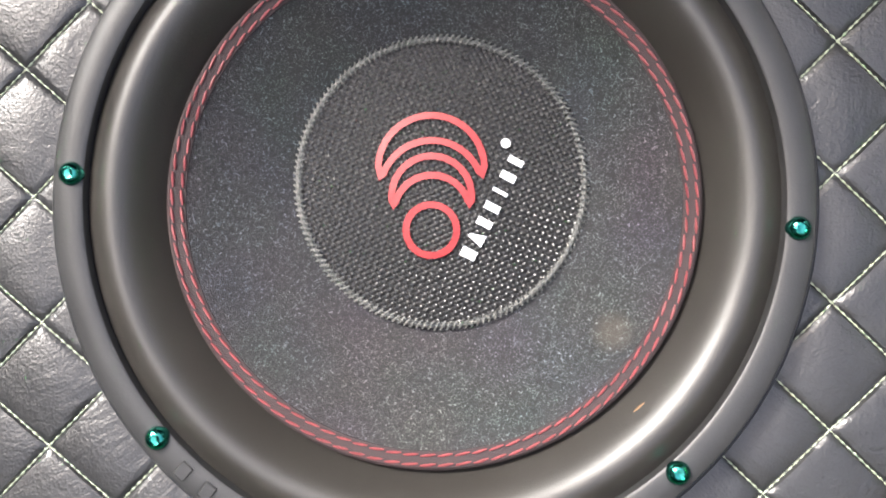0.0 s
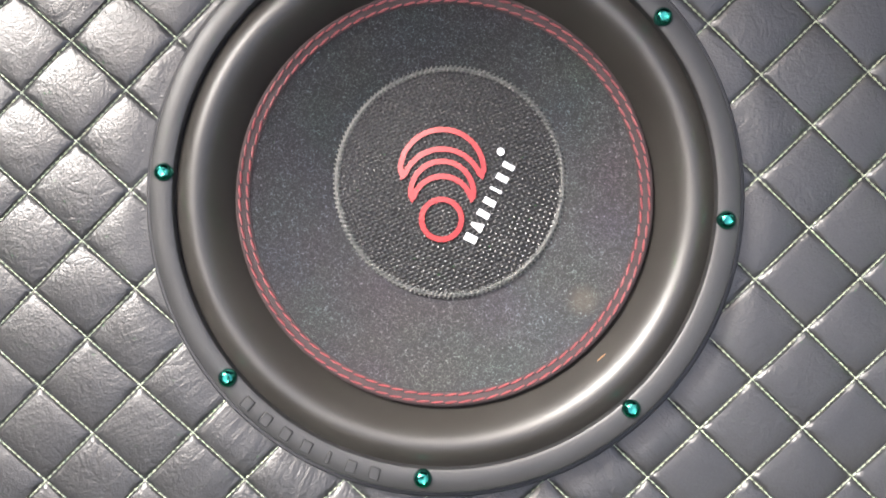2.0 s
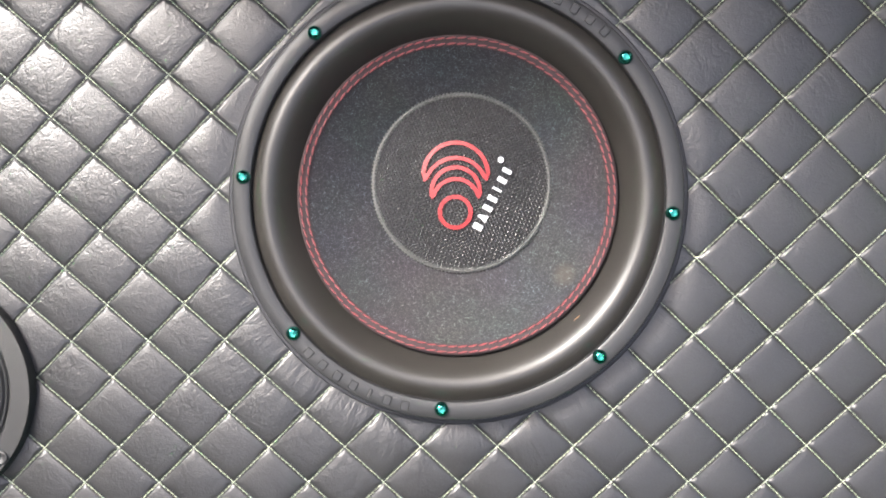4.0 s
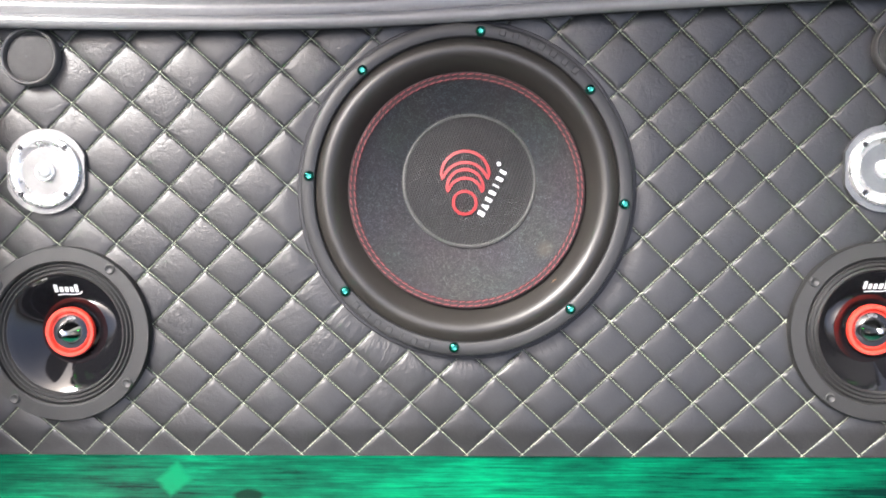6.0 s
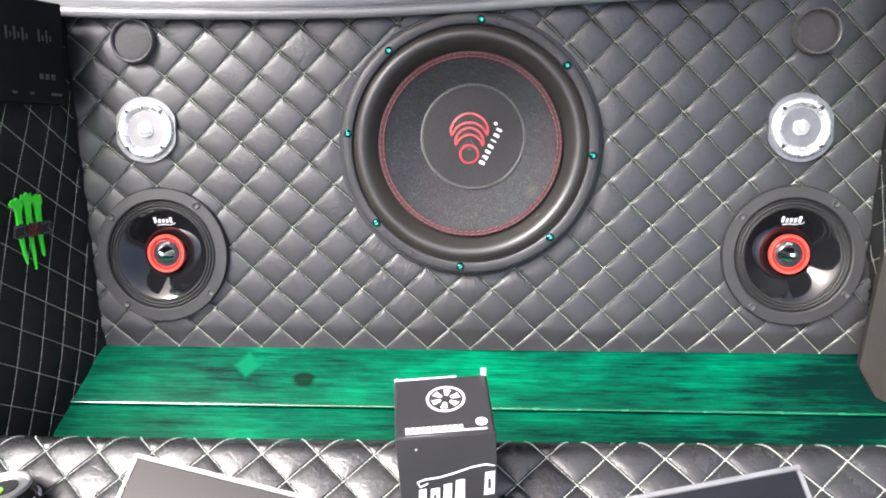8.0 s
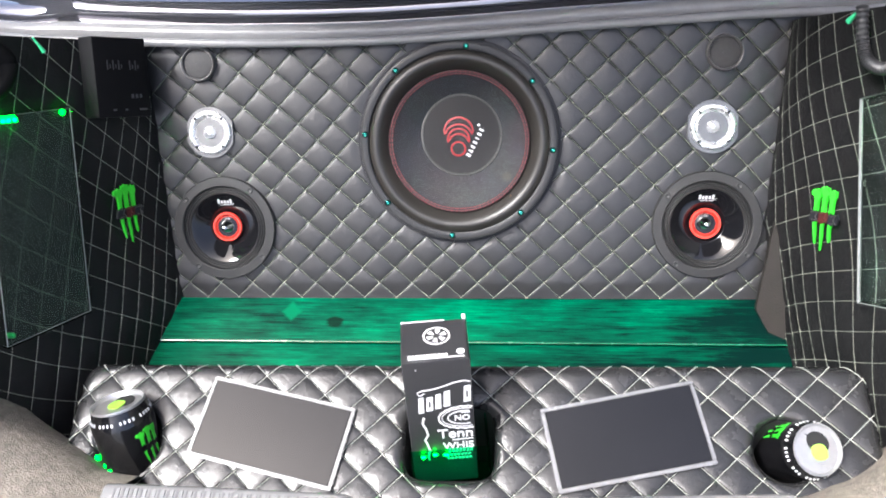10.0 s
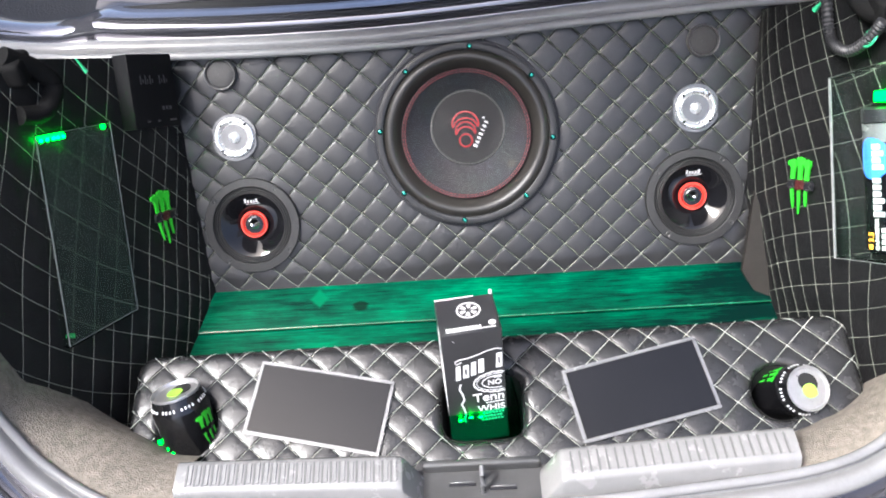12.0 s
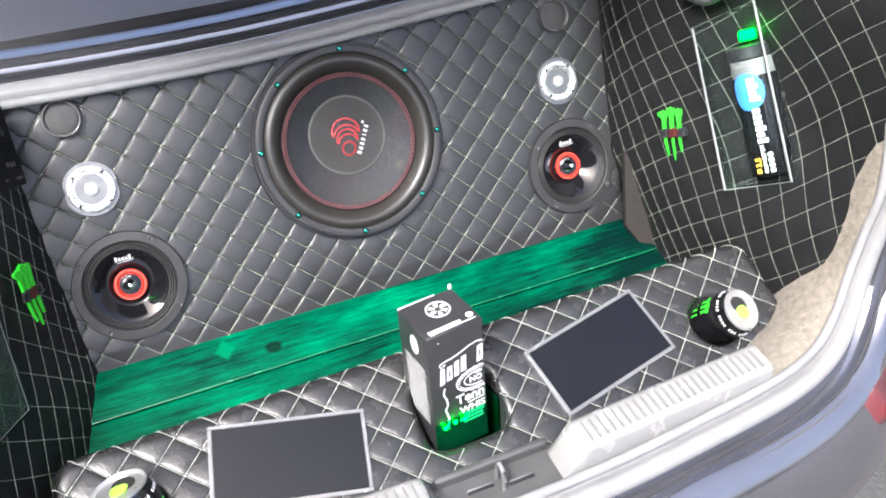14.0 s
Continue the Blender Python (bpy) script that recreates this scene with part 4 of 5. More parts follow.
def bullet_tweeter(x, z):
    root = thing("bullet_tweeter", BOARD @ pose(x, 0, z), "polished aluminium bullet tweeter with four black screws", "tweeter", "bullet tweeters")
    plate = [(0.0400 * math.cos(a) if abs(math.cos(a)) < 0.9 else math.copysign(0.0372, math.cos(a)), 0.0405 * math.sin(a)) for a in [2 * math.pi * k / 64 for k in range(64)]]
    part("bracket", prism(plate, 0.0, 0.0065, lambda u, v, h: (u, 0.002 - h, v)), DULL_METAL, root, "dull grey mounting plate", smooth=False)
    part("face", lathe([(0.0345, -0.003), (0.0345, -0.0080), (0.0335, -0.0092), (0.0300, -0.0098), (0.0285, -0.0094), (0.0250, -0.0060), (0.0200, -0.0020), (0.0150, 0.0015), (0.0120, 0.0030), (0.0105, 0.0032)], 72, True), STEEL, root, "polished flared horn")
    part("bullet", lathe([(0.0098, 0.0030), (0.0100, -0.0040), (0.0088, -0.0085), (0.0060, -0.0115), (0.0025, -0.0128), (0.0005, -0.0130)], 40, True), STEEL, root)
    for sx in (-1, 1):
        for sz in (-1, 1):
            part("screw", moved(lathe([(0.0024, -0.0085), (0.0024, -0.0108), (0.0018, -0.0114), (0.0004, -0.0112)], 14, True), Matrix.Translation((sx * 0.0213, 0, sz * 0.0220))), GASKET, root, "small black screw")
    return root


bullet_tweeter(-0.400, 0.020)
bullet_tweeter(0.389, 0.0185)


def dome_tweeter(x, z):
    root = thing("dome_tweeter", BOARD @ pose(x, 0, z), "small round grey-black dome tweeter", "tweeter", "dome tweeters")
    part("housing", lathe([(0.0268, 0.004), (0.0275, -0.0060), (0.0270, -0.0098), (0.0258, -0.0110), (0.0246, -0.0104), (0.0236, -0.0078), (0.0232, -0.0050)], 64), HOUSING, root, "dark grey ring")
    part("grille", lathe([(0.0233, -0.0050), (0.0215, -0.0062), (0.018, -0.0068), (0.010, -0.0080), (0.0006, -0.0084)], 64, True), MESH_GREY, root, "dark cloth grille")
    part("centre_dot", moved(lathe([(0.0012, -0.0080), (0.0012, -0.0088), (0.0003, -0.0090)], 10, True), Matrix.Translation((-0.003, 0, 0.0005))), FAINT, root)
    return root


dome_tweeter(-0.412, 0.128)
dome_tweeter(0.403, 0.129)


# ---- what stands on and in the console ----
def lettering(text, size, parent, place, material):
    """Raised built-in-font words as a mesh under a part."""
    cu = bpy.data.curves.new("lettering", "FONT")
    cu.body, cu.size, cu.extrude, cu.offset = text, size, 0.0003, 0.00025
    tmp = bpy.data.objects.new("lettering", cu)
    scene.collection.objects.link(tmp)
    me = bpy.data.meshes.new_from_object(tmp.evaluated_get(bpy.context.evaluated_depsgraph_get()))
    bpy.data.objects.remove(tmp)
    me.materials.append(material)
    ob = new("lettering", me)
    ob.parent = parent
    ob.matrix_local = place


# the carton leans back a little in the well
CARTON = pose(-0.0122, -0.391, 0.798) @ pose(0, 0, 0, 0, 0, 7) @ pose(0, 0, 0, -8, 0, 0) @ pose(0, 0, -0.215)


def whisky_carton():
    w, d, h = 0.086, 0.080, 0.215
    root = thing("whisky_carton", CARTON, "black printed whisky carton standing in the console well", "box")
    body = part("carton", block(w, d, h, 0.0016, 2, (0, 0, h / 2)), PRINT_BLACK, root, "glossy black card box")
    part("lid_flap", block(w - 0.003, d - 0.003, 0.0016, 0.0006, 1, (0, 0, h + 0.0006)), PRINT_BLACK, body)
    for sx, hi in ((-1, 0.003), (1, 0.009)):
        part("worn_corner", block(0.005, 0.0016, hi, 0.0005, 1, (sx * (w / 2 - 0.003), d / 2 - 0.001, h + hi / 2)), CARD_EDGE, body)
    part("worn_edge", block(w * 0.62, 0.0010, 0.0020, 0.0003, 1, (-0.012, d / 2 - 0.0007, h + 0.0012)), CARD_EDGE, body)
    top = lambda u, v, o: (u, v, h + 0.0014 + o)
    front = lambda u, v, o: (u, -d / 2 - o, h - v)
    sidef = lambda u, v, o: (-w / 2 - o, -u * 0.93, h - v)
    part("round_mark", ribbon(arc(0.003, 0.008, 0.0165, 0, 352, 40), 0.0022, 0, 0.0004, top, closed=True), WHITE_PRINT, body, "white printed roundel")
    for k in range(6):
        a = radians(60 * k + 20)
        part("round_mark", prism([(0.003 + r * math.cos(a + e), 0.008 + r * math.sin(a + e)) for r, e in ((0.005, -0.3), (0.013, -0.26), (0.013, 0.26), (0.005, 0.3))], 0, 0.0004, top), WHITE_PRINT, body, smooth=False)
    part("print_line", joined(*[prism([(-0.034 + 0.0046 * k, -0.0322), (-0.0304 + 0.0046 * k, -0.0322), (-0.0304 + 0.0046 * k, -0.0276), (-0.034 + 0.0046 * k, -0.0276)], 0, 0.0004, top) for k in range(11)]), WHITE_PRINT, body, "line of white print", smooth=False)
    part("print_line", prism([(-0.034, -0.0356), (0.036, -0.0356), (0.036, -0.0338), (-0.034, -0.0338)], 0, 0.0004, top), WHITE_PRINT, body, smooth=False)
    part("printed_bar", prism(arc(0.032, -0.0255, 0.0052, 0, 345, 16), 0, 0.0004, top), WHITE_PRINT, body, smooth=False)
    part("printed_bar", prism(arc(-0.026, 0.012, 0.001, 0, 345, 8), 0, 0.0003, front), WHITE_PRINT, body, smooth=False)
    # front: scroll, lettering bars along a rising line, medallion, side flourish
    part("printed_scroll", ribbon([(-0.018, 0.052), (-0.025, 0.056), (-0.027, 0.050), (-0.020, 0.047), (-0.008, 0.046), (0.006, 0.042), (0.020, 0.037), (0.033, 0.0345), (0.041, 0.037)], 0.0017, 0, 0.0004, front), WHITE_PRINT, body, smooth=False)
    for k in range(6):
        cx0, base = -0.024 + 0.0112 * k + (0.004 if k > 3 else 0), 0.086 - 0.0030 * k
        tall, wide = (0.027, 0.024, 0.025, 0.026, 0.0, 0.027)[k], (0.0085, 0.0100, 0.0090, 0.0098, 0, 0.0105)[k]
        if tall:
            part("printed_bar", prism([(cx0 - wide / 2, base), (cx0 - wide / 2 + 0.002, base - tall), (cx0 + wide / 2, base - tall - 0.001), (cx0 + wide / 2 - 0.001, base - 0.001)], 0, 0.0004, front), WHITE_PRINT, body, "white printed lettering bar", smooth=False)
            if k in (1, 5):
                part("printed_gap", prism([(cx0 - wide * 0.12, base - tall * 0.3), (cx0 - wide * 0.1, base - tall * 0.72), (cx0 + wide * 0.14, base - tall * 0.72), (cx0 + wide * 0.12, base - tall * 0.3)], 0.0004, 0.0007, front), PRINT_BLACK, body, smooth=False)
    for rx, ry, wd in ((0.034, 0.0195, 0.0022), (0.030, 0.0160, 0.0010), (0.022, 0.0115, 0.0016)):
        part("medallion", ribbon([(min(0.0415, 0.031 + rx * math.cos(radians(a))), 0.098 - ry * math.sin(radians(a)) + (0.0007 * (-1) ** (a // 9) if wd > 0.002 else 0)) for a in range(72, 290, 9)], wd, 0, 0.0004, front), WHITE_PRINT, body, "white oval label outline", smooth=False)
    for text, size, u, v in (("NO", 0.013, 0.0170, 0.1025), ("OLD", 0.0058, 0.026, 0.0900), ("Tenn", 0.0225, -0.0060, 0.1330), ("WHIS", 0.0165, -0.0005, 0.1535)):
        lettering(text, size, body, Matrix.Translation((u, -d / 2 - 0.0004, h - v)) @ Matrix.Rotation(math.pi / 2, 4, "X"), WHITE_PRINT)
    part("printed_bar", prism([(0.012, 0.1385), (0.04, 0.1375), (0.04, 0.1358), (0.012, 0.1368)], 0, 0.0004, front), WHITE_PRINT, body, smooth=False)
    for k, (u0, u1, v) in enumerate(((0.006, 0.040, 0.1600), (-0.002, 0.040, 0.1665), (0.004, 0.040, 0.1730))):
        for j in range(int((u1 - u0) / 0.0048)):
            part("printed_bar", prism([(u0 + j * 0.0048, v), (u0 + j * 0.0048 + 0.0036, v - 0.0002), (u0 + j * 0.0048 + 0.0036, v - 0.0038), (u0 + j * 0.0048, v - 0.0036)], 0, 0.0004, front), WHITE_PRINT, body, smooth=False)
    part("printed_flourish", ribbon([(-0.022, 0.094), (-0.0245, 0.104), (-0.0205, 0.115), (-0.019, 0.126), (-0.0235, 0.134), (-0.021, 0.142), (-0.0185, 0.154), (-0.0215, 0.166), (-0.020, 0.172)], 0.0026, 0, 0.0004, front), WHITE_PRINT, body, smooth=False)
    # the flank: a round mark and lines of small print
    part("round_mark", prism([(0.004 + 0.012 * math.cos(a), 0.030 + 0.015 * math.sin(a)) for a in [2 * math.pi * k / 20 for k in range(19)]], 0, 0.0004, sidef), WHITE_PRINT, body, smooth=False)
    for k in range(22):
        v0, u0, bits = 0.060 + k * 0.0046, -0.030 + 0.002 * (k % 3), []
        while u0 < 0.028 - 0.003 * (k % 2):
            run = random.uniform(0.003, 0.0085)
            bits.append(prism([(u0, v0), (u0 + run, v0), (u0 + run, v0 + 0.0011), (u0, v0 + 0.0011)], 0, 0.0003, sidef))
            u0 += run + 0.0016
        part("print_line", joined(*bits), WHITE_PRINT, body, "line of small white print", smooth=False)
    return root


whisky_carton()
tray = thing("acrylic_tray", CARTON, "green acrylic tray lit by lamps round the carton's foot", "tray")
for mesh, at in ((block(0.106, 0.002, 0.068, 0.0008, 1), (0.008, -0.0465, 0.034)), (block(0.003, 0.090, 0.068, 0.0008, 1), (0.0595, -0.001, 0.034))):
    pane = part("pane", mesh, GREEN_ACRYLIC, tray, "clear green acrylic pane", place=Matrix.Translation(at))
    pane.visible_shadow = False
# glowing chips stand in for lamp reflections on the carton and light its foot
for x, z in ((-0.028, 0.053), (-0.012, 0.056), (0.003, 0.054)):
    part("glow_chip", block(0.0055, 0.0014, 0.0032, 0.0005), LED_AND_GLINT, tray, "glowing chip for a green lamp's reflection", place=Matrix.Translation((x, -0.0440, z)))


def screen(x, s, turn, w, h, label):
    root = thing("video_screen", PAD @ pose(x, s, 0.0035, 0, 0, turn), label, "screen", "screens on the console")
    t, b = 0.007, 0.0058
    part("backing", block(w - 0.004, h - 0.004, 0.006, 0.0015, 2, (0, 0, 0.003)), TRIM_DARK, root)
    frame_bm = bmesh.new()
    for sx, sy, cx0, cy0 in ((w, b, 0, h / 2 - b / 2), (w, b, 0, b / 2 - h / 2), (b, h - 2 * b, b / 2 - w / 2, 0), (b, h - 2 * b, w / 2 - b / 2, 0)):
        bmesh.ops.create_cube(frame_bm, size=1.0, matrix=Matrix.Translation((cx0, cy0, t / 2)) @ Matrix.Diagonal((sx, sy, t, 1)))
    bmesh.ops.bevel(frame_bm, geom=list(frame_bm.edges), offset=0.0012, segments=2, affect="EDGES")
    part("frame", frame_bm, BEZEL, root, "thin silver frame")
    part("glass", block(w - 2 * b, h - 2 * b, 0.002, 0.0004, 1, (0, 0, 0.0062)), SCREEN_GLASS, root, "switched-off black glass")
    return root


screen(-0.246, -0.055, -12.6, 0.213, 0.116, "switched-off flat screen in a silver frame, tilted on the console")
screen(0.237, -0.0555, 11.7, 0.209, 0.115, "black flat screen in a silver frame lying on the console")


def claw(where, high=0.0015, s=1.0, squeeze=1.0):
    """Three torn strokes: barbed heads that meet along the top, narrow arms, thin tails."""
    out = []
    for k, (top, low, drift) in enumerate(((0.040, -0.040, 0.003), (0.045, -0.048, 0.001), (0.042, -0.034, 0.001))):
        u = (-0.0165, 0.0, 0.0160)[k]
        barb = (0.0125, 0.0085, 0.0080)[k]
        arm = [(u - barb, top - 0.0065), (u - 0.0075, top - 0.0020), (u - 0.0042, top - 0.0038), (u + 0.0004, top), (u + 0.0042, top - 0.0042), (u + 0.0078, top - 0.0014), (u + 0.0086, top - 0.0100), (u + 0.0056, top - 0.0150), (u + 0.0040, 0.016), (u + 0.0048, 0.007), (u + 0.0006, 0.0105), (u - 0.0038, 0.006), (u - 0.0034, 0.016), (u - 0.0038, top - 0.0150), (u - 0.0060, top - 0.0115), (u - barb + 0.002, top - 0.0105)]
        out.append(prism([(a * s * squeeze, b * s) for a, b in arm], 0, high, where))
        tail = [(u - 0.0030, -0.006), (u - 0.0026 + drift * 0.4, -0.016), (u - 0.0016 + drift * 0.8, -0.028), (u + drift * 1.6, low), (u + 0.0020 + drift, -0.028), (u + 0.0014 + drift * 0.5, -0.016), (u + 0.0032, -0.005), (u + 0.0006, -0.008)]
        out.append(prism([(a * s * squeeze, b * s) for a, b in tail], 0, high, where))
    return out


def drink_can(lid, axis, facing, mouth, size, label):
    """lid: its centre; axis: up the can; facing: where the print looks; mouth: towards the drinking hole."""
    axis = Vector(axis).normalized()
    f = Vector(facing)
    f = (f - axis * f.dot(axis)).normalized()
    side = axis.cross(f).normalized()
    turn = Matrix(((side.x, -f.x, axis.x, lid[0]), (side.y, -f.y, axis.y, lid[1]), (side.z, -f.z, axis.z, lid[2]), (0, 0, 0, 1)))
    lid_spin = math.atan2(-f.dot(Vector(mouth)), side.dot(Vector(mouth)))
    root = thing("drink_can", turn @ Matrix.Scale(size, 4), label, "can", "drink cans sunk in the console")
    stand = Matrix.Rotation(math.pi / 2, 4, "X")
    part("can_body", moved(lathe([(0.0375, -0.0005), (0.0385, 0.004), (0.0400, 0.009), (0.0440, 0.020), (0.0446, 0.026), (0.0446, 0.105), (0.043, 0.112)], 72), Matrix.Rotation(-math.pi / 2, 4, "X")), CAN_BLACK, root, "black lacquered can body")
    part("can_lid", moved(lathe([(0.0372, 0.004), (0.0385, 0.0005), (0.0380, -0.0022), (0.0366, -0.0024), (0.0356, 0.0), (0.0345, 0.0036), (0.0335, 0.0022), (0.012, 0.0020), (0.0005, 0.0020)], 72, True), Matrix.Rotation(-math.pi / 2, 4, "X")), CAN_LID, root, "brushed metal lid")
    ct, st = math.cos(lid_spin), math.sin(lid_spin)
    flat = lambda u, v, d: (u * ct - v * st, u * st + v * ct, -0.0018 + d)
    # flat dark patch on the lid paints the shade inside the hole
    part("mouth", prism([(0.010 + 0.0150 * math.cos(a), 0.004 + 0.0185 * math.sin(a)) for a in [2 * math.pi * k / 28 for k in range(28)]], 0, 0.0006, flat), CAVITY_SHADE, root, "drinking hole as a flat patch of painted shade", smooth=False)
    tab = [(-0.002 + (0.0105 + 0.002 * math.cos(2 * a)) * math.cos(a), -0.004 + 0.0140 * math.sin(a)) for a in [2 * math.pi * k / 28 for k in range(28)]]
    part("pull_tab", prism(tab, 0.0010, 0.0024, flat), LIME_TAB, root, "lime green pull tab", smooth=False)
    bend = lambda u, v, d: ((0.0448 + d) * math.sin(u / 0.0446), -(0.0448 + d) * math.cos(u / 0.0446), -0.062 + v)
    for mesh in claw(bend, 0.0006, 0.66):
        part("green_stroke", mesh, LIME, root, "torn green printed stroke", smooth=False)
    neck = []
    for k in range(44):
        a = 2 * math.pi * k / 44
        if k % 5 != 2:
            rows = [(a + d, z) for d, z in ((-0.03, -0.0125), (0.03, -0.0125), (0.03, -0.0165), (-0.03, -0.0165))]
            rad = lambda z: 0.0402 + (-z - 0.009) * 0.36
            neck.append(([((rad(z) + o) * math.cos(t), (rad(z) + o) * math.sin(t), z) for o in (0.0, 0.0007) for t, z in rows], [(4, 5, 6, 7), (0, 1, 5, 4), (1, 2, 6, 5), (2, 3, 7, 6), (3, 0, 4, 7)]))
    part("neck_print", joined(*neck), WHITE_PRINT, root, "small white print round the neck", smooth=False)
    return root


drink_can((-0.461, -0.409, 0.684), (-0.15, 0.40, 0.90), (0.92, -0.40, 0.1), (0.7, 0.6, 0.2), 0.97, "black energy drink can standing in the quilted console")
drink_can((0.471, -0.457, 0.673), (0.24, -0.52, 0.82), (-0.45, 0.10, 0.9), (0.55, 0.45, 0.75), 0.86, "black energy drink can leaning out of the quilted console")
# added glowing chips imitate the green reflections on the left can
for x, y, z in ((-0.488, -0.462, 0.630), (-0.473, -0.472, 0.626), (-0.466, -0.480, 0.622)):
    part("glow_chip", block(0.006, 0.004, 0.008, 0.001), GREEN_GLINT, console, "glowing chip for a green reflection on the can", place=PAD.inverted() @ pose(x, y, z))


# ---- sill: scuff plates, latch ----
def scuff_plate(left, right, inner, label):
    """A ribbed moulding between two points of its back upper edge; inner: -1 or 1, the end that slopes to the latch."""
    root = thing("scuff_plate", pose(0, 0, 0), label, "trim panel", "scuff plates on the sill")
    left, right = Vector(left), Vector(right)
    section = [(0.012, -0.075), (0.010, -0.020), (0.006, -0.006), (0.0, -0.0012), (-0.006, 0.0), (-0.037, -0.0022), (-0.0425, -0.0045), (-0.0455, -0.0100), (-0.0480, -0.032), (-0.0500, -0.046), (-0.0540, -0.052), (-0.0580, -0.060)]
    us = [0.0, 0.012, 0.03] + [0.03 + 0.94 * k / 40 for k in range(1, 40)] + [0.97, 0.988, 1.0]

    def at(u, y, z):
        end = (1 - u) if inner > 0 else u
        drop = 0.004 * max(0.0, 1 - end / 0.02) ** 2
        return tuple(left.lerp(right, u) + Vector((0, y, z - drop - 0.0022 * (2 * u - 1) ** 4)))

    m = len(section)
    verts = [at(u, y, z) for u in us for y, z in section]
    faces = [(i * m + j, (i + 1) * m + j, (i + 1) * m + j + 1, i * m + j + 1) for i in range(len(us) - 1) for j in range(m - 1)]
    faces.append(tuple(range(m)) if inner > 0 else tuple(range((len(us) - 1) * m, len(us) * m)))
    # the sloping end beside the latch
    k = len(verts)
    u, dx = (1.0, 0.028) if inner > 0 else (0.0, -0.028)
    base = 0 if inner < 0 else (len(us) - 1) * m
    verts += [tuple(Vector(at(u, y * 0.9 - 0.002, -0.060)) + Vector((dx * (1 if z > -0.04 else 0.35), 0, 0))) for y, z in section]
    faces += [(base + j, base + j + 1, k + j + 1, k + j) for j in range(m - 1)]
    body = part("plate", (verts, faces), TRIM, root)
    count = 25
    for i in range(count):
        u = 0.05 + 0.90 * i / (count - 1)
        # darker raised stripes paint in the shade of the slots between the ribs
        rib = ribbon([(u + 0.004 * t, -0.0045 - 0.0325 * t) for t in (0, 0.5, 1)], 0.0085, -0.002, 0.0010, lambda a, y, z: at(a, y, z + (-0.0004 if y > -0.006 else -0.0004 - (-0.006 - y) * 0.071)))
        part("rib_slot_shade", (rib[0], rib[1]), SLOT_SHADE, body, smooth=False)
        part("rib", ribbon([(u + 0.0155 + 0.004 * t, -0.0055 - 0.0305 * t) for t in (0, 0.5, 1)], 0.016, -0.002, 0.0017, lambda a, y, z: at(a, y, z - 0.0003 - (-min(y, -0.006) - 0.006) * 0.071)), TRIM, body, smooth=False)
    return root


scuff_plate((-0.420, -0.553, 0.708), (-0.110, -0.560, 0.706), 1, "sunlit pale grey ribbed plastic scuff plate on the boot sill")
scuff_plate((0.100, -0.561, 0.706), (0.418, -0.544, 0.705), -1, "grey ribbed plastic scuff plate beside the latch")

latch = thing("boot_latch", pose(-0.004, -0.575, 0.648), "metal striker loop in a dark plastic recess", "latch")
part("recess", prism([(-0.110, 0.030), (0.108, 0.030), (0.106, -0.034), (-0.108, -0.034)], -0.012, 0.0, lambda u, v, h: (u, v, h)), TRIM_DARK, latch, "dark plastic tray", smooth=False)
part("back_ridge", block(0.166, 0.011, 0.020, 0.0045, 3, (0, 0.030, 0.006)), TRIM_DARK, latch, "rounded ridge behind the striker")
part("front_lip", block(0.190, 0.008, 0.010, 0.003, 2, (0, -0.034, 0.002)), TRIM_DARK, latch)
part("striker", tube([(0, 0.012, 0.0), (0, 0.012, 0.030), (0, 0.007, 0.036), (0, -0.004, 0.033), (0, -0.009, 0.018), (0, -0.009, 0.0)], 0.0036, 12), BEZEL, latch, "worn steel striker loop")
for sx in (-1, 1):
    part("slot_bar", block(0.038, 0.0035, 0.003, 0.0012, 2, (sx * 0.028, -0.002 - 0.004 * sx, 0.0012)), GASKET, latch)
    part("slot_bar", block(0.036, 0.002, 0.0034, 0.0008, 1, (sx * 0.028, 0.002 - 0.004 * sx, 0.0014)), BEZEL, latch)


# ---- on the side walls ----
def wall_spot(yb, zb, side, turn=0.0):
    """A frame on a side wall: x along it towards the viewer, y up it, z into the boot."""
    o = Vector(wall_frame(yb, zb, side, 0.004))
    a = Vector(wall_frame(yb - 0.02 * side, zb, side, 0.004)) - o
    b = Vector(wall_frame(yb, zb + 0.02, side, 0.004)) - o
    x = a.normalized()
    z = x.cross(b).normalized()
    y = z.cross(x)
    return BOARD @ Matrix(((x.x, y.x, z.x, o.x), (x.y, y.y, z.y, o.y), (x.z, y.z, z.z, o.z), (0, 0, 0, 1))) @ Matrix.Rotation(radians(turn), 4, "Z")


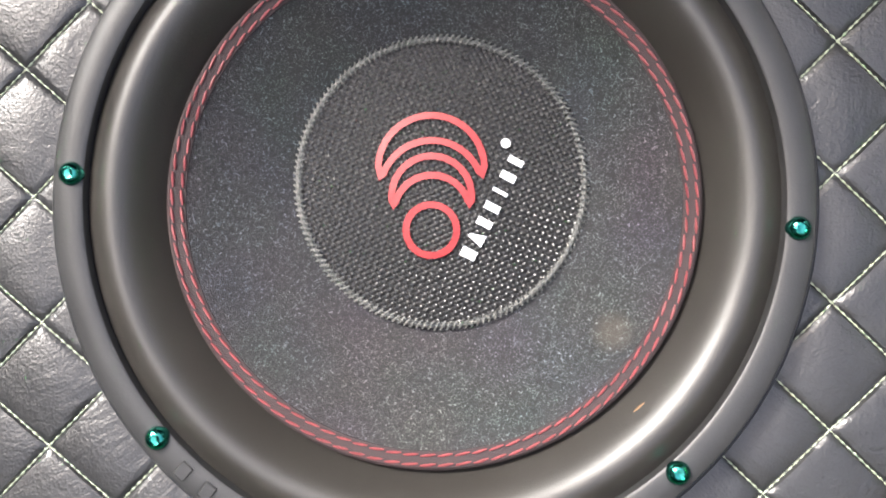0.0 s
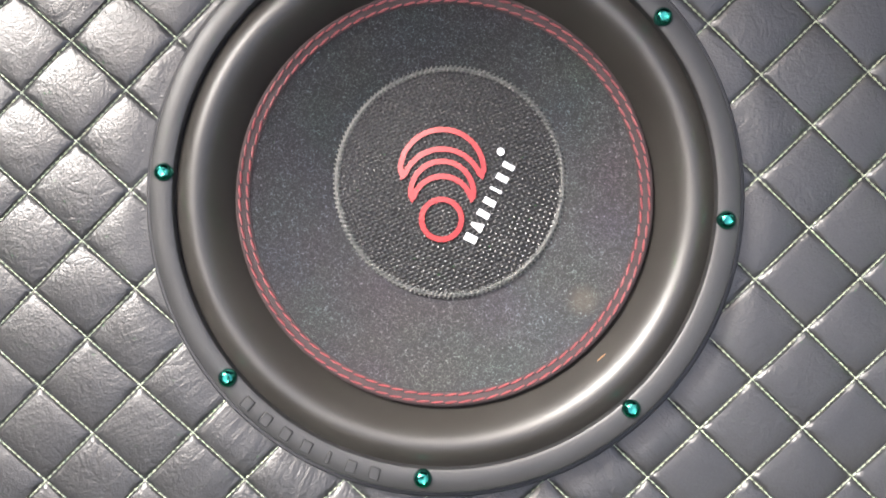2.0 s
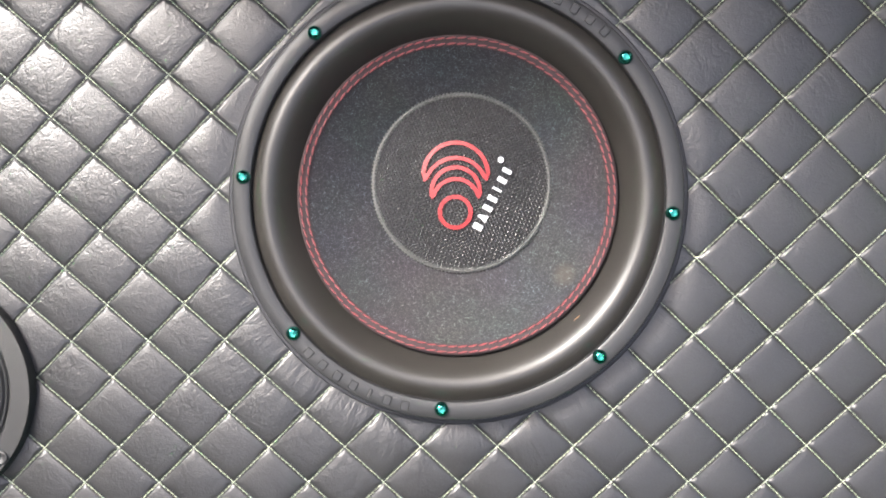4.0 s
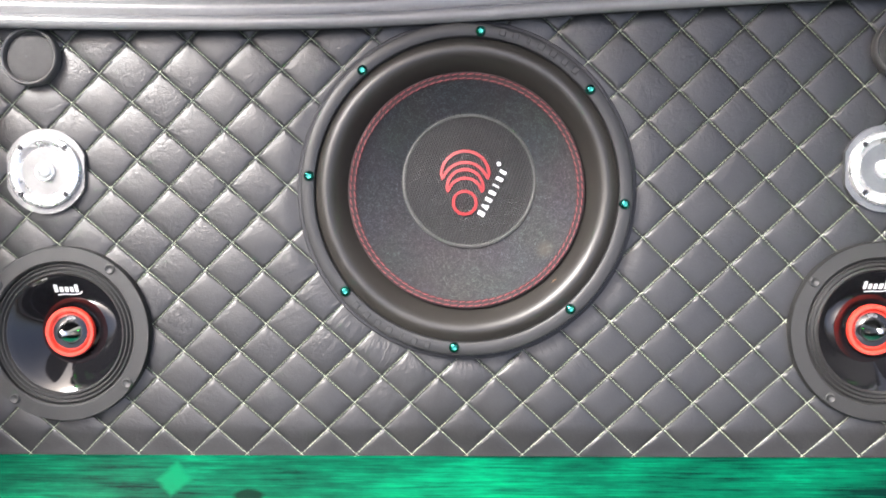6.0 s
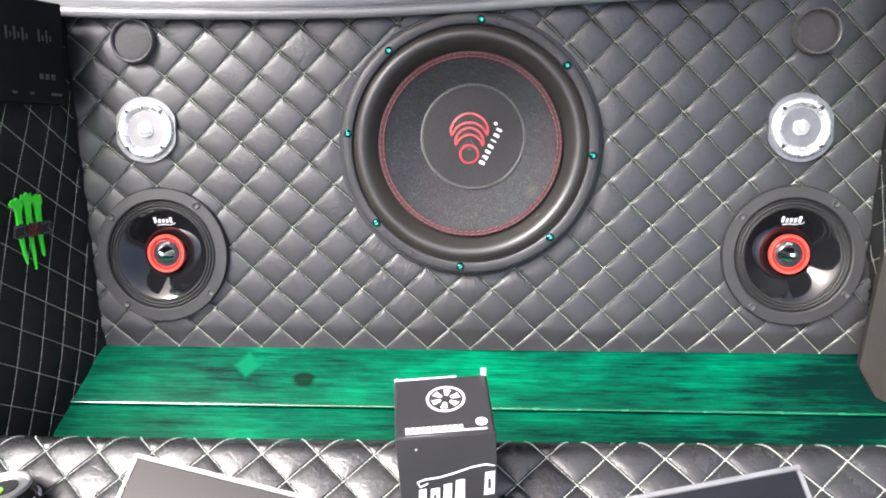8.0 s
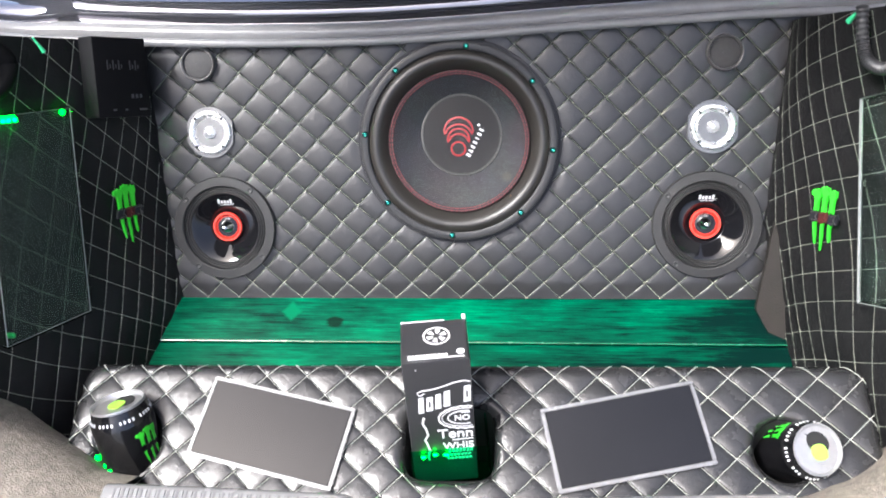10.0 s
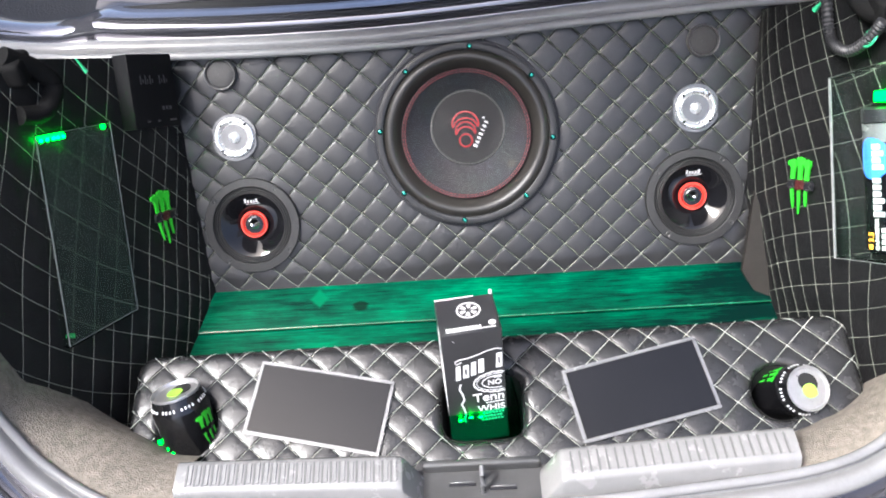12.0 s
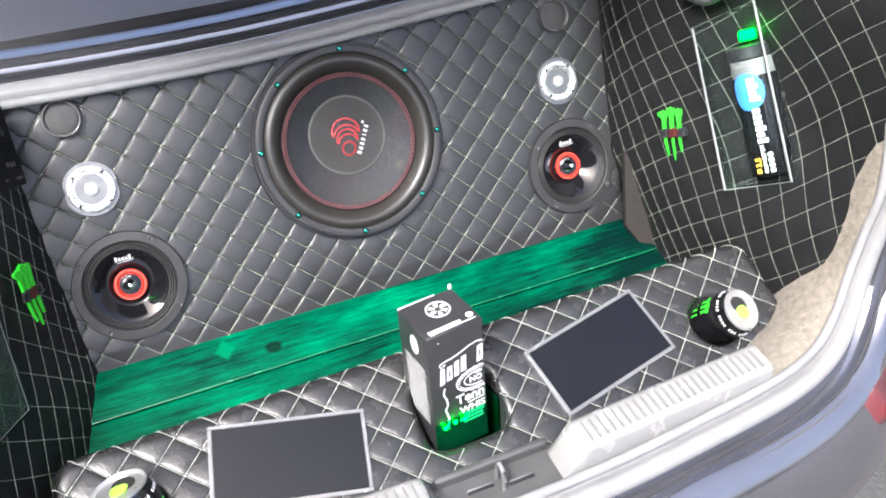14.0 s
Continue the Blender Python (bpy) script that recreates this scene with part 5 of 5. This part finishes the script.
def claw_badge(yb, zb, side, turn):
    root = thing("claw_badge", wall_spot(yb, zb, side, turn), "torn green claw badge with a dark red plate", "badge", "claw badges on the side walls")
    for mesh in claw(lambda u, v, h: (u, v, 0.003 + h), 0.004, 0.98, 0.78 if side < 0 else 0.84):
        part("green_stroke", mesh, LIME, root, "bright green stroke", smooth=False)
    for cx0, mat in ((-0.013, GASKET), (0.002, BADGE), (0.019, GASKET)):
        part("badge_plate", prism([(cx0 - 0.009, -0.006), (cx0 - 0.002, -0.0085), (cx0 + 0.0075, -0.006), (cx0 + 0.0095, 0.003), (cx0 + 0.006, 0.0085), (cx0 - 0.006, 0.007), (cx0 - 0.0075, 0.001)], 0.004, 0.0085, lambda u, v, h: (u, v, h)), mat, root, smooth=False)
        part("badge_edge", ribbon([(cx0 - 0.007, 0.005), (cx0 + 0.006, 0.0065), (cx0 + 0.002, 0.000), (cx0 + 0.007, -0.0045), (cx0 - 0.004, -0.006)], 0.0013, 0.0085, 0.0098, lambda u, v, h: (u, v, h)), TRIM_DARK if mat is GASKET else BADGE, root, smooth=False)
    return root


def board_of(p):
    return BOARD.inverted() @ Vector(p)


for spot, side, turn in (((-0.522, -0.118, 0.788), -1, 4), ((0.512, -0.162, 0.808), 1, -4)):
    b = board_of(spot)
    claw_badge(b.y, b.z, side, turn)


def case(corners, deep, name, label):
    """An open-backed clear box whose front has the four corners given, its back lying deep behind."""
    root = thing(name, pose(0, 0, 0), label, "acrylic cover")
    p = [Vector(c) for c in corners]
    nrm = (p[1] - p[0]).cross(p[3] - p[0]).normalized()
    if nrm.x * p[0].x > 0:
        nrm = -nrm
    t = 0.003
    front = [tuple(v) for v in p] + [tuple(v - nrm * t) for v in p]
    quad = [(0, 1, 2, 3), (7, 6, 5, 4)] + [(i, i + 4, (i + 1) % 4 + 4, (i + 1) % 4) for i in range(4)]
    part("front_pane", (front, quad), ACRYLIC if p[0].x > 0 else SMOKED, root, "clear acrylic sheet", smooth=False).visible_shadow = p[0].x < 0
    for i in range(4):
        j = (i + 1) % 4
        e = (p[j] - p[i]).normalized()
        side_n = e.cross(nrm).normalized() * t
        a = [p[i], p[j], p[j] - nrm * deep, p[i] - nrm * deep]
        verts = [tuple(v) for v in a] + [tuple(v + side_n) for v in a]
        part("side_pane", (verts, quad), ACRYLIC, root, smooth=False).visible_shadow = False
    # opaque pale tube paints in the light caught by the clear edge
    part("bright_edge", tube([tuple(v) for v in p], 0.0021 if p[0].x > 0 else 0.0010, 8, closed=True), EDGE_GLINT, root, "edge with its caught light painted pale")
    return root, p, nrm


right_case, cp, cn = case(((0.530, -0.147, 0.992), (0.570, -0.221, 1.064), (0.584, -0.378, 0.833), (0.541, -0.292, 0.770)), 0.034, "clear_capacitor_case", "clear acrylic case on the lining with a capacitor inside")
left_case, lp, ln = case(((-0.549, -0.103, 0.970), (-0.612, -0.206, 1.022), (-0.608, -0.372, 0.757), (-0.547, -0.258, 0.712)), 0.03, "tinted_acrylic_panel", "dark clear acrylic panel on the lining, lit green along its top")


def capacitor():
    """A cylinder lying along the case, with its label turned towards the opening."""
    up = ((cp[0] + cp[1]) - (cp[3] + cp[2])).normalized()
    across = (cp[1] - cp[0]).normalized()
    across = (across - up * across.dot(up)).normalized()
    nrm = across.cross(up).normalized()
    if nrm.dot(cn) < 0:
        nrm = -nrm
    mid = (cp[0] + cp[1] + cp[2] + cp[3]) / 4 + across * 0.012 - cn * 0.038
    m = Matrix(((across.x, up.x, nrm.x, mid.x), (across.y, up.y, nrm.y, mid.y), (across.z, up.z, nrm.z, mid.z), (0, 0, 0, 1)))
    root = thing("capacitor", m, "black audio capacitor with a blue disc on its label", "capacitor")
    r, lo, hi = 0.034, -0.125, 0.062
    part("can", lathe([(r - 0.003, lo), (r, lo + 0.004), (r, hi - 0.004), (r - 0.003, hi)], 48, True), GLOSS_BLACK, root, "glossy black cylinder")
    part("silver_band", lathe([(r + 0.0006, hi - 0.028), (r + 0.0006, hi - 0.002)], 48), BEZEL, root)
    part("head", lathe([(r + 0.001, hi), (r + 0.001, hi + 0.018), (r - 0.002, hi + 0.020), (0.0006, hi + 0.020)], 48, True), GASKET, root)
    for k in (-1, 1):
        part("terminal", moved(lathe([(0.005, hi + 0.020), (0.005, hi + 0.036), (0.003, hi + 0.038), (0.0004, hi + 0.038)], 12, True), Matrix.Translation((0.009 * k, 0, 0))), STEEL, root)
    part("lamp_bar", block(0.026, 0.015, 0.008, 0.003, 2, (0.014, hi + 0.035, 0.024)), LED_CASE, root, "lit green display")
    wrap = lambda u, v, h: ((r + 0.0003 + h) * math.sin(u / r), v, (r + 0.0003 + h) * math.cos(u / r))
    disc = lambda a, b: ((r + 0.0006) * np.sin((0.001 + 0.026 * a) / r), 0.012 + 0.029 * b, (r + 0.0006) * np.cos((0.001 + 0.026 * a) / r))
    part("label_disc", sheet(np.linspace(-1, 1, 41), np.linspace(-1, 1, 41), disc, lambda a, b: np.hypot(a, b) < 1.0), BLUE, root, "blue printed disc")
    for k in range(11):
        if k == 6:
            continue
        v0 = -0.070 + k * 0.0095
        part("label_bar", prism([(0.003, v0), (0.018 if k in (0, 2, 7, 9) else 0.014, v0), (0.018 if k in (0, 2, 7, 9) else 0.014, v0 + 0.0070), (0.003, v0 + 0.0070)], 0.0008, 0.0014, wrap), WHITE_PRINT, root, "white printed lettering bar", smooth=False)
    lettering("3.5", 0.0125, root, Matrix.Translation((0.0000, -0.108, r + 0.0002)) @ Matrix.Rotation(math.pi / 2, 4, "Z"), ORANGE)
    part("label_bar", prism([(-0.009, -0.118), (-0.001, -0.118), (-0.001, -0.111), (-0.009, -0.111)], 0.0004, 0.0008, wrap), ORANGE, root, smooth=False)
    lettering("CAPACITOR", 0.0082, root, Matrix.Translation((0.0095, -0.118, r + 0.0002)) @ Matrix.Rotation(math.pi / 2, 4, "Z"), WHITE_PRINT)
    for k in range(4):
        part("label_bar", prism([(0.013, -0.118 + k * 0.0085), (0.020, -0.118 + k * 0.0085), (0.020, -0.112 + k * 0.0085), (0.013, -0.112 + k * 0.0085)], 0.0004, 0.0008, wrap), WHITE_PRINT, root, smooth=False)
    return root


capacitor()
edge = (lp[1] - lp[0])
part("lamp_strip", tube([tuple(lp[0] + edge * f - ln * 0.008 + Vector((0, 0, -0.004))) for f in (0.62, 0.8, 0.96)], 0.0022, 6), LED, left_case, "green lamp strip behind the upper edge")
part("glow_chip", block(0.006, 0.006, 0.006, 0.001), LED, left_case, place=pose(*(lp[0] + edge * 0.06 - ln * 0.010 + Vector((0, 0, -0.006)))))
for f in (0.64, 0.71, 0.77, 0.85, 0.93):
    part("glow_chip", block(0.005, 0.005, 0.004, 0.001), LED_AND_GLINT, left_case, place=pose(*(lp[0] + edge * f - ln * 0.006 + Vector((0, 0, -0.009)))))
part("glow_chip", block(0.012, 0.006, 0.006, 0.001), LED_FAINT, left_case, "dim green lamp at the lower corner", place=pose(*(lp[2] - ln * 0.012 + (lp[3] - lp[2]) * 0.12 + Vector((0, 0, 0.012)))))


def amplifier():
    b = board_of((-0.515, -0.010, 0.962))
    root = thing("amplifier", wall_spot(b.y, b.z, -1, 0), "small black amplifier with faint grey print on the lining", "amplifier")
    part("case", block(0.100, 0.118, 0.030, 0.003, 2, (0, 0, 0.012)), AMP, root)
    for k in range(6):
        if k != 3:
            part("printed_bar", block(0.0022, 0.014, 0.001, 0, 1, (-0.026 + k * 0.0105, 0.018, 0.0272)), FAINT, root, smooth=False)
            part("printed_bar", block(0.0018, 0.006, 0.001, 0, 1, (-0.021 + k * 0.0105, 0.016, 0.0272)), FAINT, root, smooth=False)
    for k in range(3):
        part("printed_bar", block(0.0045, 0.006, 0.001, 0, 1, (0.016 + k * 0.008, -0.028, 0.0272)), FAINT, root, smooth=False)
    for cx0, wd in ((-0.020, 0.006), (0.002, 0.005), (0.035, 0.014)):
        part("printed_bar", block(wd, 0.003, 0.001, 0, 1, (cx0, -0.048, 0.0272)), FAINT, root, smooth=False)
    return root


amplifier()


def corrugated(path, r):
    pts = smooth_line(path, 14)
    return tube(pts, [r * (1.0 if k % 2 else 0.80) for k in range(len(pts))], 14)


def smooth_line(keys, per=8):
    out = []
    for i in range(len(keys) - 1):
        p0, p1, p2, p3 = (Vector(keys[min(max(i + k, 0), len(keys) - 1)]) for k in (-1, 0, 1, 2))
        for k in range(per):
            t = k / per
            out.append(0.5 * (2 * p1 + (p2 - p0) * t + (2 * p0 - 5 * p1 + 4 * p2 - p3) * t * t + (3 * p1 - p0 - 3 * p2 + p3) * t**3))
    return out + [Vector(keys[-1])]


hose = thing("cable_conduit", pose(0, 0, 0), "grey corrugated cable conduit tied under the boot hinge", "conduit")
on_lining = lambda yb, zb, side, lift: tuple(BOARD @ Vector([float(c) for c in wall_frame(np.array(yb), np.array(zb), side, lift)]))
part("conduit", corrugated([on_lining(y, z, 1, 0.022) for y, z in ((-0.203, 0.176), (-0.206, 0.132), (-0.214, 0.108), (-0.238, 0.098), (-0.270, 0.110), (-0.300, 0.134))], 0.0085), HOSE, hose)
tie = on_lining(-0.276, 0.114, 1, 0.022)
part("cable_tie", tube([(tie[0] + 0.0115 * math.cos(a) * 0.5, tie[1] + 0.0115 * math.sin(a), tie[2] + 0.0115 * math.cos(a)) for a in [2 * math.pi * k / 20 for k in range(20)]], 0.0020, 6, closed=True), MINT, hose, "mint green cable tie")
part("cable_tie", tube([on_lining(y, z, 1, 0.02) for y, z in ((-0.178, 0.158), (-0.190, 0.166), (-0.204, 0.169))], [0.0042, 0.0024, 0.0014], 6), MINT, hose)
for side, keys in ((1, ((-0.24, 0.172), (-0.262, 0.150), (-0.285, 0.142), (-0.320, 0.150))), (-1, ((-0.29, 0.168), (-0.25, 0.150), (-0.225, 0.125), (-0.245, 0.088), (-0.28, 0.085)))):
    hinge = thing("hinge_assembly", pose(0, 0, 0), "dark steel boot hinge arm under the deck", "hinge", "boot hinges")
    part("arm", tube(smooth_line([on_lining(y, z, side, 0.008) for y, z in keys], 6), 0.014, 12), LINING, hinge)
    part("knuckle", block(0.03, 0.05, 0.04, 0.010, 3), LINING, hinge, place=Matrix.Translation(on_lining(keys[1][0] - 0.02, keys[1][1], side, 0.004)))
part("cable_tie", tube([on_lining(y, z, -1, 0.03) for y, z in ((-0.201, 0.160), (-0.194, 0.150), (-0.188, 0.141))], [0.0014, 0.0018, 0.0034], 6), MINT, hinge, "mint green cable tie")
